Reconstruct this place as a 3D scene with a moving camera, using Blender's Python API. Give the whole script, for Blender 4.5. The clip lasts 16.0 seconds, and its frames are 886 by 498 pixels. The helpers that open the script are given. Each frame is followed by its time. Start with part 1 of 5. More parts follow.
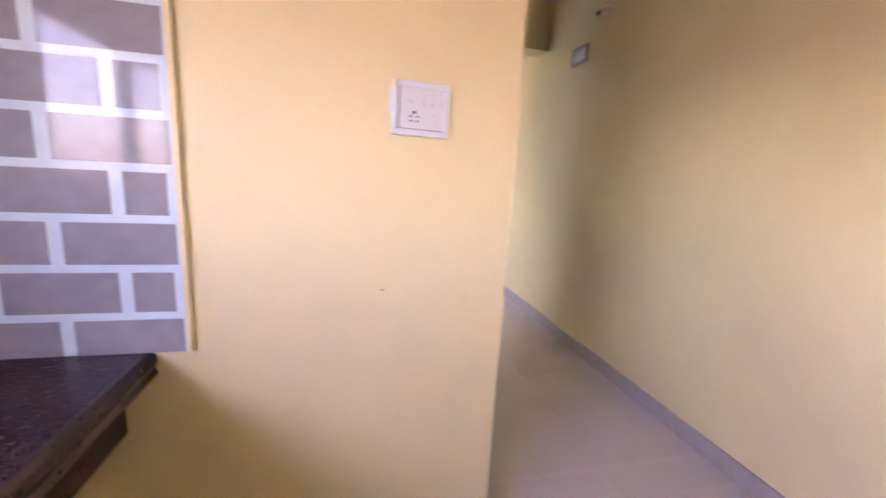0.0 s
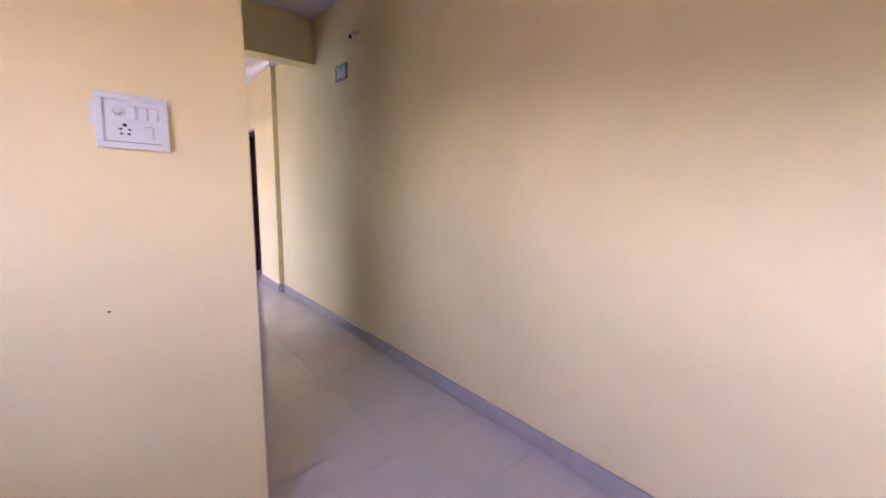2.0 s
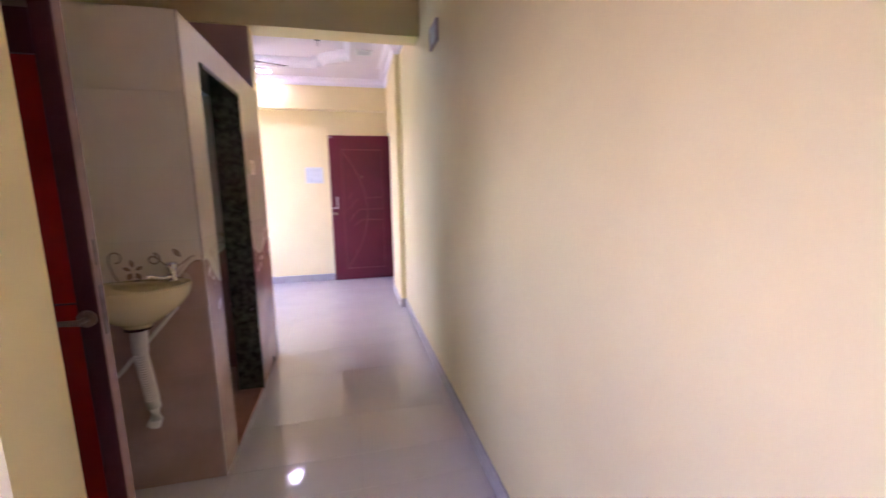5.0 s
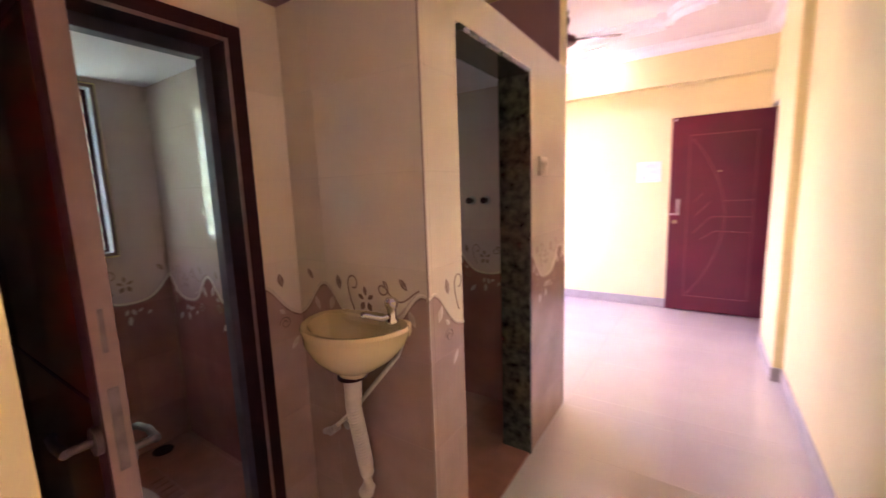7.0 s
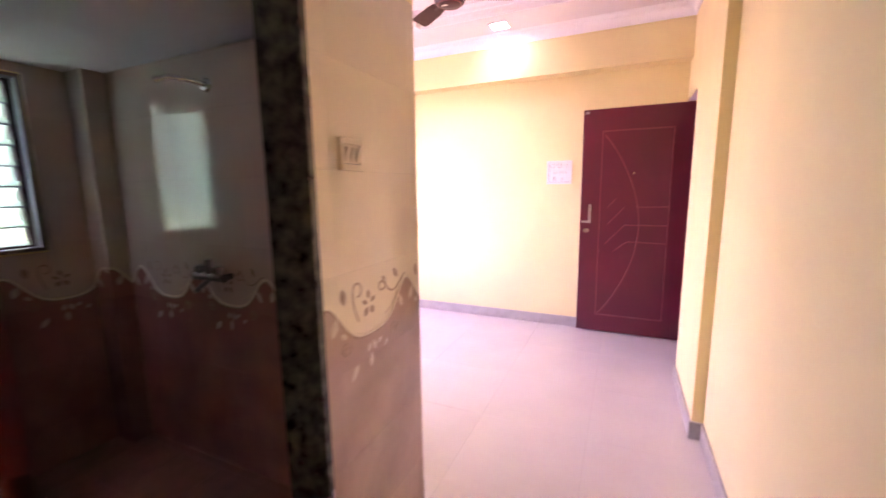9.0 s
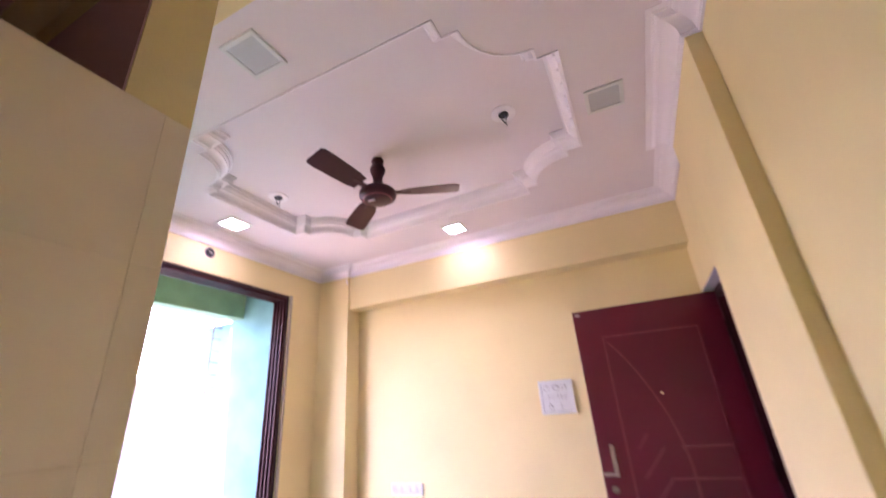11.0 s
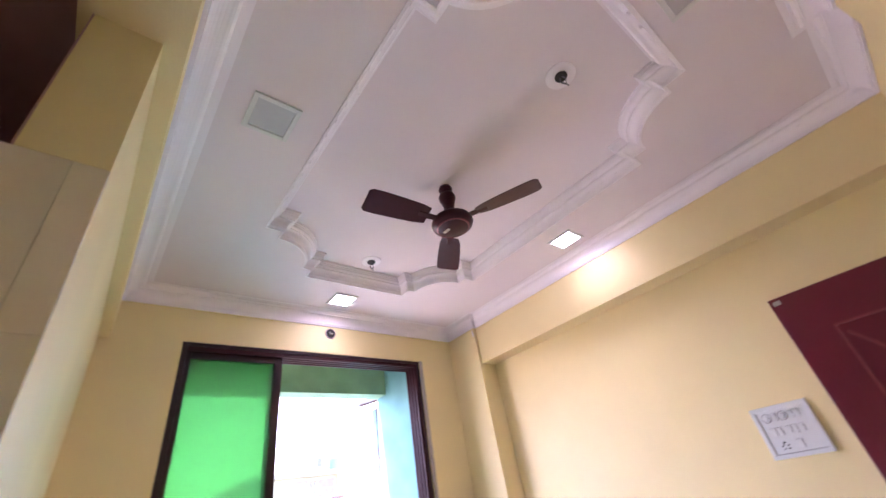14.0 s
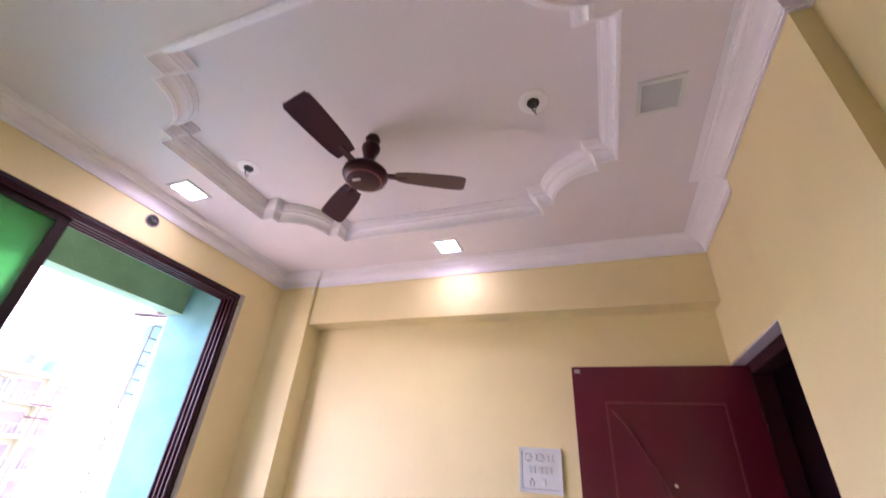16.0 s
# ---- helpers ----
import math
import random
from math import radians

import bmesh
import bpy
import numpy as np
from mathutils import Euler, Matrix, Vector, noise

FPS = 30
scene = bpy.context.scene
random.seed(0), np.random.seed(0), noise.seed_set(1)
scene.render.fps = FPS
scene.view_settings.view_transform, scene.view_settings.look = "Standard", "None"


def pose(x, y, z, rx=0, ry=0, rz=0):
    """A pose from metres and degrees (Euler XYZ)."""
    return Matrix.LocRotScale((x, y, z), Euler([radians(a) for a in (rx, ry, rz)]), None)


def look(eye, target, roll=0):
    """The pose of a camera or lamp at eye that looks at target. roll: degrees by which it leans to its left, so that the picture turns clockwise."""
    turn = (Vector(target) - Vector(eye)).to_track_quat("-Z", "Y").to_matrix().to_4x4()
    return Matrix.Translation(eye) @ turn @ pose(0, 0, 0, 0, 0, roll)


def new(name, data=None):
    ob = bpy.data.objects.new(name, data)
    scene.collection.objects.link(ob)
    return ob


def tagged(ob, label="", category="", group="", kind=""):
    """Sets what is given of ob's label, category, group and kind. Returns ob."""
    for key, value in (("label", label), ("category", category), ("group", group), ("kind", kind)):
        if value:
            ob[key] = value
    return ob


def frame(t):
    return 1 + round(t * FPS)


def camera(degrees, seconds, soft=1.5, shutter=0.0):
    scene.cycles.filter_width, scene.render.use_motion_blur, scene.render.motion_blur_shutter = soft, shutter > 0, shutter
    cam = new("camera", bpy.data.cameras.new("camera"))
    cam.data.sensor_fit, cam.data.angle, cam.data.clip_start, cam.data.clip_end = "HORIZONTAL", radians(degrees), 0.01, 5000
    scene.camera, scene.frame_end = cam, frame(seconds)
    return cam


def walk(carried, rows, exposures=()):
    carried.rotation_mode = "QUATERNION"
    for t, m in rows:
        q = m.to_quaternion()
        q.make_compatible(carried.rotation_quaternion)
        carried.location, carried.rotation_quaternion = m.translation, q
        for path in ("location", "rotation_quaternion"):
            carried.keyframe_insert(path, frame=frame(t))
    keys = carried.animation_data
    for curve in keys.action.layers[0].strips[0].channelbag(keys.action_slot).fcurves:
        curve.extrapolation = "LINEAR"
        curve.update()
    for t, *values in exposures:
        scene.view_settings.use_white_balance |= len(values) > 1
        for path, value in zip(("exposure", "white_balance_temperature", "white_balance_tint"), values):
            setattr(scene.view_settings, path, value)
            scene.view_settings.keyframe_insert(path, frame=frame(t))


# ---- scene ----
cam = camera(96.4, 16.0, shutter=0.6)
PATH = [
    (0, (0.624, 1.298, 1.305), (1.082, 3.209, 0.934), 3.0),
    (0.5, (0.708, 1.098, 1.3), (1.457, 2.916, 0.936), 1.7),
    (1, (0.725, 1.001, 1.315), (1.708, 2.715, 1.008), 0.9),
    (1.5, (0.691, 1.012, 1.321), (1.887, 2.587, 1.018), 1.2),
    (2, (0.749, 1.017, 1.319), (2.024, 2.527, 1.012), 1.1),
    (2.5, (0.964, 0.999, 1.319), (2.147, 2.586, 1.035), 0.3),
    (3, (1.152, 1.091, 1.31), (2.313, 2.695, 1.029), 1.3),
    (3.2, (1.221, 1.159, 1.302), (2.407, 2.749, 1.046), 1.5),
    (5.3, (1.842, 1.801, 1.35), (1.976, 3.773, 1.046), -0.5),
    (5.5, (1.88, 1.886, 1.376), (1.778, 3.862, 1.086), -0.1),
    (6, (1.909, 2.085, 1.367), (1.37, 3.993, 1.104), -0.9),
    (6.5, (1.829, 2.352, 1.369), (1.078, 4.188, 1.117), -1.2),
    (7, (1.84, 2.594, 1.355), (0.749, 4.246, 1.072), -2.0),
    (7.5, (1.86, 2.804, 1.358), (0.553, 4.288, 1.058), -2.2),
    (8, (1.807, 3.071, 1.352), (0.621, 4.65, 1.037), -1.4),
    (8.5, (1.824, 3.34, 1.346), (0.872, 5.071, 1.037), -1.3),
    (9, (1.89, 3.586, 1.367), (1.071, 5.385, 1.062), -0.8),
    (9.5, (1.896, 3.867, 1.345), (1.324, 5.771, 1.126), 1.5),
    (10, (1.862, 4.141, 1.388), (1.417, 6.091, 1.358), 0.7),
    (10.2, (1.890, 4.240, 1.429), (1.389, 6.169, 1.591), 0.2),
    (12.3, (1.837, 4.951, 1.462), (0.802, 6.194, 2.638), -10.0),
    (12.5, (1.846, 4.981, 1.459), (0.737, 6.18, 2.613), -10.7),
    (13, (1.861, 5.019, 1.452), (0.657, 6.155, 2.574), -12.6),
    (13.5, (1.863, 5.031, 1.452), (0.624, 6.162, 2.539), -13.5),
    (14, (1.863, 5.051, 1.446), (0.651, 6.22, 2.525), -10.5),
    (14.5, (1.839, 5.047, 1.452), (0.748, 6.326, 2.535), -4.3),
    (15, (1.781, 5.027, 1.458), (0.856, 6.422, 2.553), 1.3),
    (15.5, (1.724, 5.022, 1.459), (0.961, 6.511, 2.555), 4.5),
    (16, (1.661, 5.025, 1.443), (1.004, 6.638, 2.427), 4.7),
]
EXPOSURES = [(0, 4.65, 6150, 55), (1.5, 4.42, 5850, 55), (3.2, 4.42, 5700, 59), (5.5, 4.98, 5650, 57), (6.5, 5.3, 6200, 65), (7.5, 5.3, 7400, 83), (8.2, 5.33, 7800, 87), (9, 4.95, 6900, 82), (10.2, 4.42, 6400, 70), (12.5, 4.12, 5950, 52), (16, 3.98, 6050, 52)]
walk(cam, [(t, look(eye, target, roll)) for t, eye, target, roll in PATH], EXPOSURES)

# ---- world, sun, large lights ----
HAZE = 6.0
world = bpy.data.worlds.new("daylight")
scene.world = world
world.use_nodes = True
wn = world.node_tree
sky = wn.nodes.new("ShaderNodeTexSky")
sky.sky_type, sky.sun_disc = "NISHITA", False
sky.sun_elevation, sky.sun_rotation = radians(62), radians(-167.7)
wn.nodes["Background"].inputs["Strength"].default_value = 0.15
# bright haze added to the sky, thinning out upwards from the horizon; its north-west side is strengthened to light the
# passage
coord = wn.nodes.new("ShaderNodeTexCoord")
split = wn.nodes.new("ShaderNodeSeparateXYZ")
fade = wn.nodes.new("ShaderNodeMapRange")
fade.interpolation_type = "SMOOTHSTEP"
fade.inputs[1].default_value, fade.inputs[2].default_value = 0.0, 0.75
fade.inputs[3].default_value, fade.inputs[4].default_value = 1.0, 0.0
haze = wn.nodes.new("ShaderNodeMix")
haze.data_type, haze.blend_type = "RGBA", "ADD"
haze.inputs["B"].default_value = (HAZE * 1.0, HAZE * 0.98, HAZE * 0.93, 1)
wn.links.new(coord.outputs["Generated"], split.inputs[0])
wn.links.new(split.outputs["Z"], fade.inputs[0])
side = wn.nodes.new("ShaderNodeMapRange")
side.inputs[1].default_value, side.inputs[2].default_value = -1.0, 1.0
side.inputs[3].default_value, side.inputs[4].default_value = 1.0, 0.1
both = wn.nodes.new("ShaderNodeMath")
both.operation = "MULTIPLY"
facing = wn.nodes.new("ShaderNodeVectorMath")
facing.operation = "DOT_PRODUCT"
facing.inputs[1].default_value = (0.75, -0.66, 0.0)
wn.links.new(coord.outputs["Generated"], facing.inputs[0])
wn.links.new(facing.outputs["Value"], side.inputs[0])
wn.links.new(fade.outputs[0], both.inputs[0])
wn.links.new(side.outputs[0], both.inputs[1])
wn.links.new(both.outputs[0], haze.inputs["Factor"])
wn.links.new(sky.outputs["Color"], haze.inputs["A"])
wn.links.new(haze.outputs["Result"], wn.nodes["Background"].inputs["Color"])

sun = new("sun", bpy.data.lights.new("sun", "SUN"))
sun.data.energy, sun.data.angle, sun.data.color = 5.0, radians(0.6), (1.0, 0.95, 0.87)
sun.matrix_basis = look((0, 0, 0), (0.10, 0.46, -0.88))


def area(name, eye, target, w, h, watts, color):
    lamp = new(name, bpy.data.lights.new(name, "AREA"))
    lamp.data.shape, lamp.data.size, lamp.data.size_y = "RECTANGLE", w, h
    lamp.data.energy, lamp.data.color = watts, color
    lamp.matrix_basis = look(eye, target)
    return lamp


# daylight in the kitchen window's opening, and the two ceiling panels that are switched on
area("kitchen_daylight", (-0.80, 0.77, 1.50), (2.0, 0.77, 0.2), 1.45, 0.64, 0.05, (0.93, 0.96, 1.0)).data.spread = radians(140)
area("panel_glow_west", (-0.39, 6.19, 2.715), (-0.39, 6.19, 0), 0.11, 0.11, 0.021, (0.93, 0.95, 1.0))
area("panel_glow_north", (0.845, 7.11, 2.715), (0.845, 7.11, 0), 0.11, 0.11, 0.021, (0.93, 0.95, 1.0))


# ---- materials ----
def mat(name, color, rough=0.6, metal=0.0, var=0.0, scale=6.0, grain=0.0, grain_scale=220.0, coat=0.0, var_color=None, spec=0.5, by_piece=0.0):
    """A surface with large-scale tone variation, fine relief and, for pieces, a tone of its own."""
    m = bpy.data.materials.new(name)
    m.use_nodes = True
    n, l = m.node_tree.nodes, m.node_tree.links
    b = n["Principled BSDF"]
    b.inputs["Base Color"].default_value = (*color, 1)
    b.inputs["Roughness"].default_value = rough
    b.inputs["Metallic"].default_value = metal
    b.inputs["Coat Weight"].default_value = coat
    b.inputs["Specular IOR Level"].default_value = spec
    b.inputs["Coat Roughness"].default_value = 0.06
    out = None
    geo = n.new("ShaderNodeNewGeometry")
    if var:
        t = n.new("ShaderNodeTexNoise")
        t.inputs["Scale"].default_value, t.inputs["Detail"].default_value = scale, 6
        l.new(geo.outputs["Position"], t.inputs["Vector"])
        mix = n.new("ShaderNodeMix")
        mix.data_type = "RGBA"
        ramp = n.new("ShaderNodeMapRange")
        ramp.inputs[1].default_value, ramp.inputs[2].default_value = 0.32, 0.68
        l.new(t.outputs["Fac"], ramp.inputs[0])
        dark = var_color or [c * (1 - var) for c in color]
        mix.inputs["A"].default_value, mix.inputs["B"].default_value = (*color, 1), (*dark, 1)
        l.new(ramp.outputs[0], mix.inputs["Factor"])
        out = mix.outputs["Result"]
        rr = n.new("ShaderNodeMapRange")
        rr.inputs[3].default_value, rr.inputs[4].default_value = rough * 0.85, min(1, rough * 1.2)
        l.new(t.outputs["Fac"], rr.inputs[0])
        l.new(rr.outputs[0], b.inputs["Roughness"])
    if by_piece:
        info = n.new("ShaderNodeObjectInfo")
        hsv = n.new("ShaderNodeHueSaturation")
        r2 = n.new("ShaderNodeMapRange")
        r2.inputs[3].default_value, r2.inputs[4].default_value = 1 - by_piece, 1 + by_piece
        l.new(info.outputs["Random"], r2.inputs[0])
        l.new(r2.outputs[0], hsv.inputs["Value"])
        if out:
            l.new(out, hsv.inputs["Color"])
        else:
            hsv.inputs["Color"].default_value = (*color, 1)
        out = hsv.outputs["Color"]
    if out:
        l.new(out, b.inputs["Base Color"])
    if grain:
        t2 = n.new("ShaderNodeTexNoise")
        t2.inputs["Scale"].default_value, t2.inputs["Detail"].default_value = grain_scale, 3
        l.new(geo.outputs["Position"], t2.inputs["Vector"])
        bump = n.new("ShaderNodeBump")
        bump.inputs["Strength"].default_value, bump.inputs["Distance"].default_value = grain, 0.002
        l.new(t2.outputs["Fac"], bump.inputs["Height"])
        l.new(bump.outputs["Normal"], b.inputs["Normal"])
    return m


def wave_tile(name, crest, drop, deep):
    """The printed border tile: cream above a running wave, brown marble below."""
    m = mat(name, (0.6, 0.5, 0.36), 0.14, coat=0.7)
    n, l = m.node_tree.nodes, m.node_tree.links
    b = n["Principled BSDF"]
    geo = n.new("ShaderNodeNewGeometry")
    sep = n.new("ShaderNodeSeparateXYZ")
    l.new(geo.outputs["Position"], sep.inputs[0])

    def op(kind, a, c):
        k = n.new("ShaderNodeMath")
        k.operation = kind
        for i, v in enumerate((a, c)):
            if isinstance(v, (int, float)):
                k.inputs[i].default_value = v
            elif v is not None:
                l.new(v, k.inputs[i])
        return k.outputs[0]
    u = op("ADD", sep.outputs["X"], sep.outputs["Y"])
    turn = op("MULTIPLY", op("SUBTRACT", u, crest), 2 * math.pi / WAVE_P)
    w = op("COSINE", op("ADD", turn, op("MULTIPLY", op("SINE", turn, None), WAVE_S)), None)
    line = op("ADD", op("MULTIPLY", w, WAVE_A), WAVE_Z - drop)
    above = op("GREATER_THAN", sep.outputs["Z"], line)
    t = n.new("ShaderNodeTexNoise")
    t.inputs["Scale"].default_value, t.inputs["Detail"].default_value = 9, 7
    l.new(geo.outputs["Position"], t.inputs["Vector"])
    brown = n.new("ShaderNodeMix")
    brown.data_type = "RGBA"
    # deep: the same print with the dim bathrooms' tone in its colours
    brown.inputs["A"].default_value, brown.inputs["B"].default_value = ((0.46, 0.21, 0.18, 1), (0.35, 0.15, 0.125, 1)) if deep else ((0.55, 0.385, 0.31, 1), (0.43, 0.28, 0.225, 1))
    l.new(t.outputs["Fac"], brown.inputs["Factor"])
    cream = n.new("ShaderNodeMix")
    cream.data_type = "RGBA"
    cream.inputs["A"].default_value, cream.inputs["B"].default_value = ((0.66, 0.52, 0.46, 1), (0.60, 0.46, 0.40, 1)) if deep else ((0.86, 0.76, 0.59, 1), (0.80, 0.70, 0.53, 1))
    l.new(t.outputs["Fac"], cream.inputs["Factor"])
    mix = n.new("ShaderNodeMix")
    mix.data_type = "RGBA"
    l.new(above, mix.inputs["Factor"])
    l.new(brown.outputs["Result"], mix.inputs["A"])
    l.new(cream.outputs["Result"], mix.inputs["B"])
    l.new(mix.outputs["Result"], b.inputs["Base Color"])
    return m


WAVE_P, WAVE_A, WAVE_Z, WAVE_S = 0.45, 0.070, 0.970, 0.6

YELLOW = mat("yellow_wall_paint", (0.87, 0.735, 0.38), 0.55, var=0.10, scale=1.4, grain=0.25, grain_scale=160)
WHITE = mat("white_plaster", (0.90, 0.87, 0.92), 0.7, var=0.05, scale=2.5, grain=0.2, grain_scale=120)
CEIL = mat("ceiling_paint", (0.80, 0.745, 0.785), 0.75, var=0.05, scale=1.5, grain=0.25, grain_scale=140)
LOFT = mat("loft_plaster_with_shade", (0.50, 0.30, 0.31), 0.85, var=0.2, scale=2.0, grain=0.4, grain_scale=90)
LANDING = mat("landing_painted_dim", (0.085, 0.022, 0.045), 0.8, var=0.3, scale=2.5, grain=0.3, grain_scale=90)
FLOOR = mat("vitrified_floor_tile", (0.63, 0.58, 0.55), 0.075, var=0.06, scale=3.0, coat=0.4, by_piece=0.02)
GROUT = mat("floor_grout", (0.50, 0.43, 0.40), 0.8)
SKIRT = mat("grey_skirting_tile", (0.45, 0.41, 0.38), 0.3, var=0.15, scale=12)
CREAM_TILE = mat("cream_wall_tile", (0.86, 0.76, 0.59), 0.13, var=0.10, scale=3.0, coat=0.5, by_piece=0.03)
BROWN_TILE = mat("brown_marble_tile", (0.53, 0.36, 0.29), 0.13, var=0.20, scale=5.0, coat=0.6, by_piece=0.05)
# copies of both tiles for bathroom interiors, the rooms' dimness in the colour
DIM_CREAM = mat("dim_cream_wall_tile", (0.66, 0.52, 0.46), 0.12, var=0.10, scale=3.0, coat=0.5, by_piece=0.03)
DIM_BROWN = mat("dim_brown_marble_tile", (0.44, 0.195, 0.165), 0.13, var=0.24, scale=5.0, coat=0.7, by_piece=0.06)
VINE = mat("vine_print", (0.37, 0.225, 0.155), 0.3, var=0.3, scale=30)
PALE_LEAF = mat("pale_leaf_print", (0.62, 0.48, 0.37), 0.3, var=0.2, scale=30)
BATH_FLOOR = mat("bath_floor_tile", (0.42, 0.18, 0.12), 0.35, var=0.25, scale=8, by_piece=0.05)
BATH_TRIM = mat("brown_window_surround", (0.20, 0.11, 0.09), 0.4, var=0.2, scale=20)
REVEAL = mat("blue_grey_reveal_paint", (0.24, 0.26, 0.31), 0.45, var=0.2, scale=15)
GRANITE = mat("dark_green_granite", (0.014, 0.015, 0.014), 0.12, var=0.9, scale=24.0, var_color=(0.10, 0.115, 0.085), coat=0.4)
COUNTER = mat("black_granite", (0.052, 0.022, 0.022), 0.26, var=0.4, scale=60, coat=0.0, spec=0.3)
COUNTER_EDGE = mat("granite_edge", (0.036, 0.010, 0.013), 0.28, var=0.4, scale=50, coat=0.1)
RED_WOOD = mat("dark_red_door_laminate", (0.135, 0.011, 0.024), 0.32, var=0.25, scale=3.0, grain=0.1, grain_scale=60, coat=0.2)
RED_BEAD = mat("door_groove_line", (0.21, 0.040, 0.048), 0.35, var=0.2, scale=20)
MAROON = mat("maroon_painted_frame", (0.045, 0.008, 0.012), 0.5, var=0.3, scale=9, spec=0.2)
LEAF_RED = mat("red_bath_door_laminate", (0.26, 0.018, 0.012), 0.24, var=0.4, scale=4.0, coat=0.3)
BALCONY_FLOOR = mat("beige_balcony_tile", (0.66, 0.58, 0.52), 0.4, var=0.1, scale=5)
GREY_FRAME = mat("blue_grey_pvc_frame", (0.08, 0.075, 0.11), 0.4, var=0.3, scale=12)
PVC_EDGE = mat("brown_frame_bead", (0.24, 0.145, 0.12), 0.45, var=0.2, scale=20)
CHROME = mat("chrome", (0.75, 0.75, 0.75), 0.14, 1.0, var=0.1, scale=30)
TILE_BED = mat("cream_tile_grout", (0.62, 0.52, 0.38), 0.8, var=0.1, scale=20)
STEEL = mat("brushed_steel", (0.55, 0.53, 0.5), 0.3, 1.0, var=0.15, scale=40)
IVORY = mat("ivory_ceramic", (0.74, 0.60, 0.32), 0.12, var=0.05, scale=8, coat=0.5)
PIPE = mat("white_pvc_pipe", (0.74, 0.68, 0.55), 0.35, var=0.1, scale=30)
PLASTIC = mat("white_switch_plastic", (0.71, 0.735, 0.73), 0.35, var=0.04, scale=20)
MAUVE_PLASTIC = mat("aged_mauve_plastic", (0.42, 0.33, 0.35), 0.4, var=0.1, scale=20)
CREAM_PLASTIC = mat("cream_switch_plastic", (0.80, 0.70, 0.55), 0.35, var=0.04, scale=20)
OLD_STEEL = mat("worn_dull_steel", (0.20, 0.155, 0.145), 0.42, 1.0, var=0.3, scale=40)
PLASTIC_GREY = mat("switch_shadow_plastic", (0.16, 0.15, 0.17), 0.4, var=0.1, scale=30)
BLACK = mat("black_socket_hole", (0.012, 0.01, 0.012), 0.6)
BRICK = mat("grey_brick_print", (0.33, 0.315, 0.33), 0.07, var=0.14, scale=20, coat=0.0, by_piece=0.05, spec=0.17)
BRICK_JOINT = mat("white_joint_print", (0.66, 0.77, 0.80), 0.07, var=0.08, scale=14, coat=0.0, spec=0.17)
FAN_BROWN = mat("fan_brown_enamel", (0.048, 0.006, 0.012), 0.34, var=0.2, scale=30, spec=0.3)
FRAME_BROWN = mat("window_brown_aluminium", (0.035, 0.014, 0.018), 0.35, 0.3, var=0.2, scale=20)
TEAL = mat("teal_roughcast", (0.095, 0.29, 0.30), 0.85, var=0.18, scale=5, grain=1.0, grain_scale=60)
GREEN_WALL = mat("green_roughcast", (0.20, 0.40, 0.27), 0.85, var=0.2, scale=5, grain=1.0, grain_scale=60)
PANEL_OFF = mat("panel_diffuser", (0.50, 0.53, 0.56), 0.4, var=0.04, scale=20)
RUST = mat("rusty_iron", (0.10, 0.045, 0.035), 0.7, var=0.4, scale=20)
BLD = mat("cream_facade", (0.30, 0.325, 0.21), 0.9, var=0.12, scale=0.5)
BLD_WHITE = mat("white_facade", (0.32, 0.355, 0.29), 0.9, var=0.1, scale=0.5)
BLD_OLIVE = mat("olive_facade", (0.31, 0.30, 0.17), 0.9, var=0.12, scale=0.5)
ORANGE_SHADE = mat("orange_balcony_shade", (0.20, 0.175, 0.16), 0.8, var=0.15, scale=2)
DARK_GLASS = mat("dark_window_glass", (0.05, 0.07, 0.08), 0.1, var=0.3, scale=2)
ASPHALT = mat("ground_earth", (0.20, 0.17, 0.13), 0.95, var=0.4, scale=0.4, grain=0.5, grain_scale=8)
SHEET = mat("grey_roof_sheet", (0.36, 0.30, 0.30), 0.6, var=0.2, scale=5)


def emissive(name, color, strength):
    m = bpy.data.materials.new(name)
    m.use_nodes = True
    b = m.node_tree.nodes["Principled BSDF"]
    b.inputs["Base Color"].default_value = (*color, 1)
    b.inputs["Emission Color"].default_value = (*color, 1)
    b.inputs["Emission Strength"].default_value = strength
    return m


LED = emissive("lit_led_panel", (0.95, 0.97, 1.0), 3.0)


def glassy(name, color, trans, rough):
    """A tinted pane that scatters a part of the light behind it."""
    m = bpy.data.materials.new(name)
    m.use_nodes = True
    n, l = m.node_tree.nodes, m.node_tree.links
    n.remove(n["Principled BSDF"])
    tr = n.new("ShaderNodeBsdfTranslucent")
    cl = n.new("ShaderNodeBsdfTransparent")
    gl = n.new("ShaderNodeBsdfGlossy")
    m1, m2 = n.new("ShaderNodeMixShader"), n.new("ShaderNodeMixShader")
    tr.inputs["Color"].default_value = (*color, 1)
    cl.inputs["Color"].default_value = (*color, 1)
    gl.inputs["Roughness"].default_value = rough
    m1.inputs[0].default_value = trans
    l.new(cl.outputs[0], m1.inputs[1])
    l.new(tr.outputs[0], m1.inputs[2])
    m2.inputs[0].default_value = 0.06
    l.new(m1.outputs[0], m2.inputs[1])
    l.new(gl.outputs[0], m2.inputs[2])
    l.new(m2.outputs[0], n["Material Output"].inputs["Surface"])
    return m


GREEN_GLASS = glassy("green_film_glass", (0.31, 0.58, 0.37), 0.3, 0.05)
LOUVRE = glassy("frosted_louvre_glass", (0.44, 0.62, 0.50), 0.98, 0.15)
FROST = glassy("frosted_pane", (0.35, 0.28, 0.26), 0.6, 0.2)


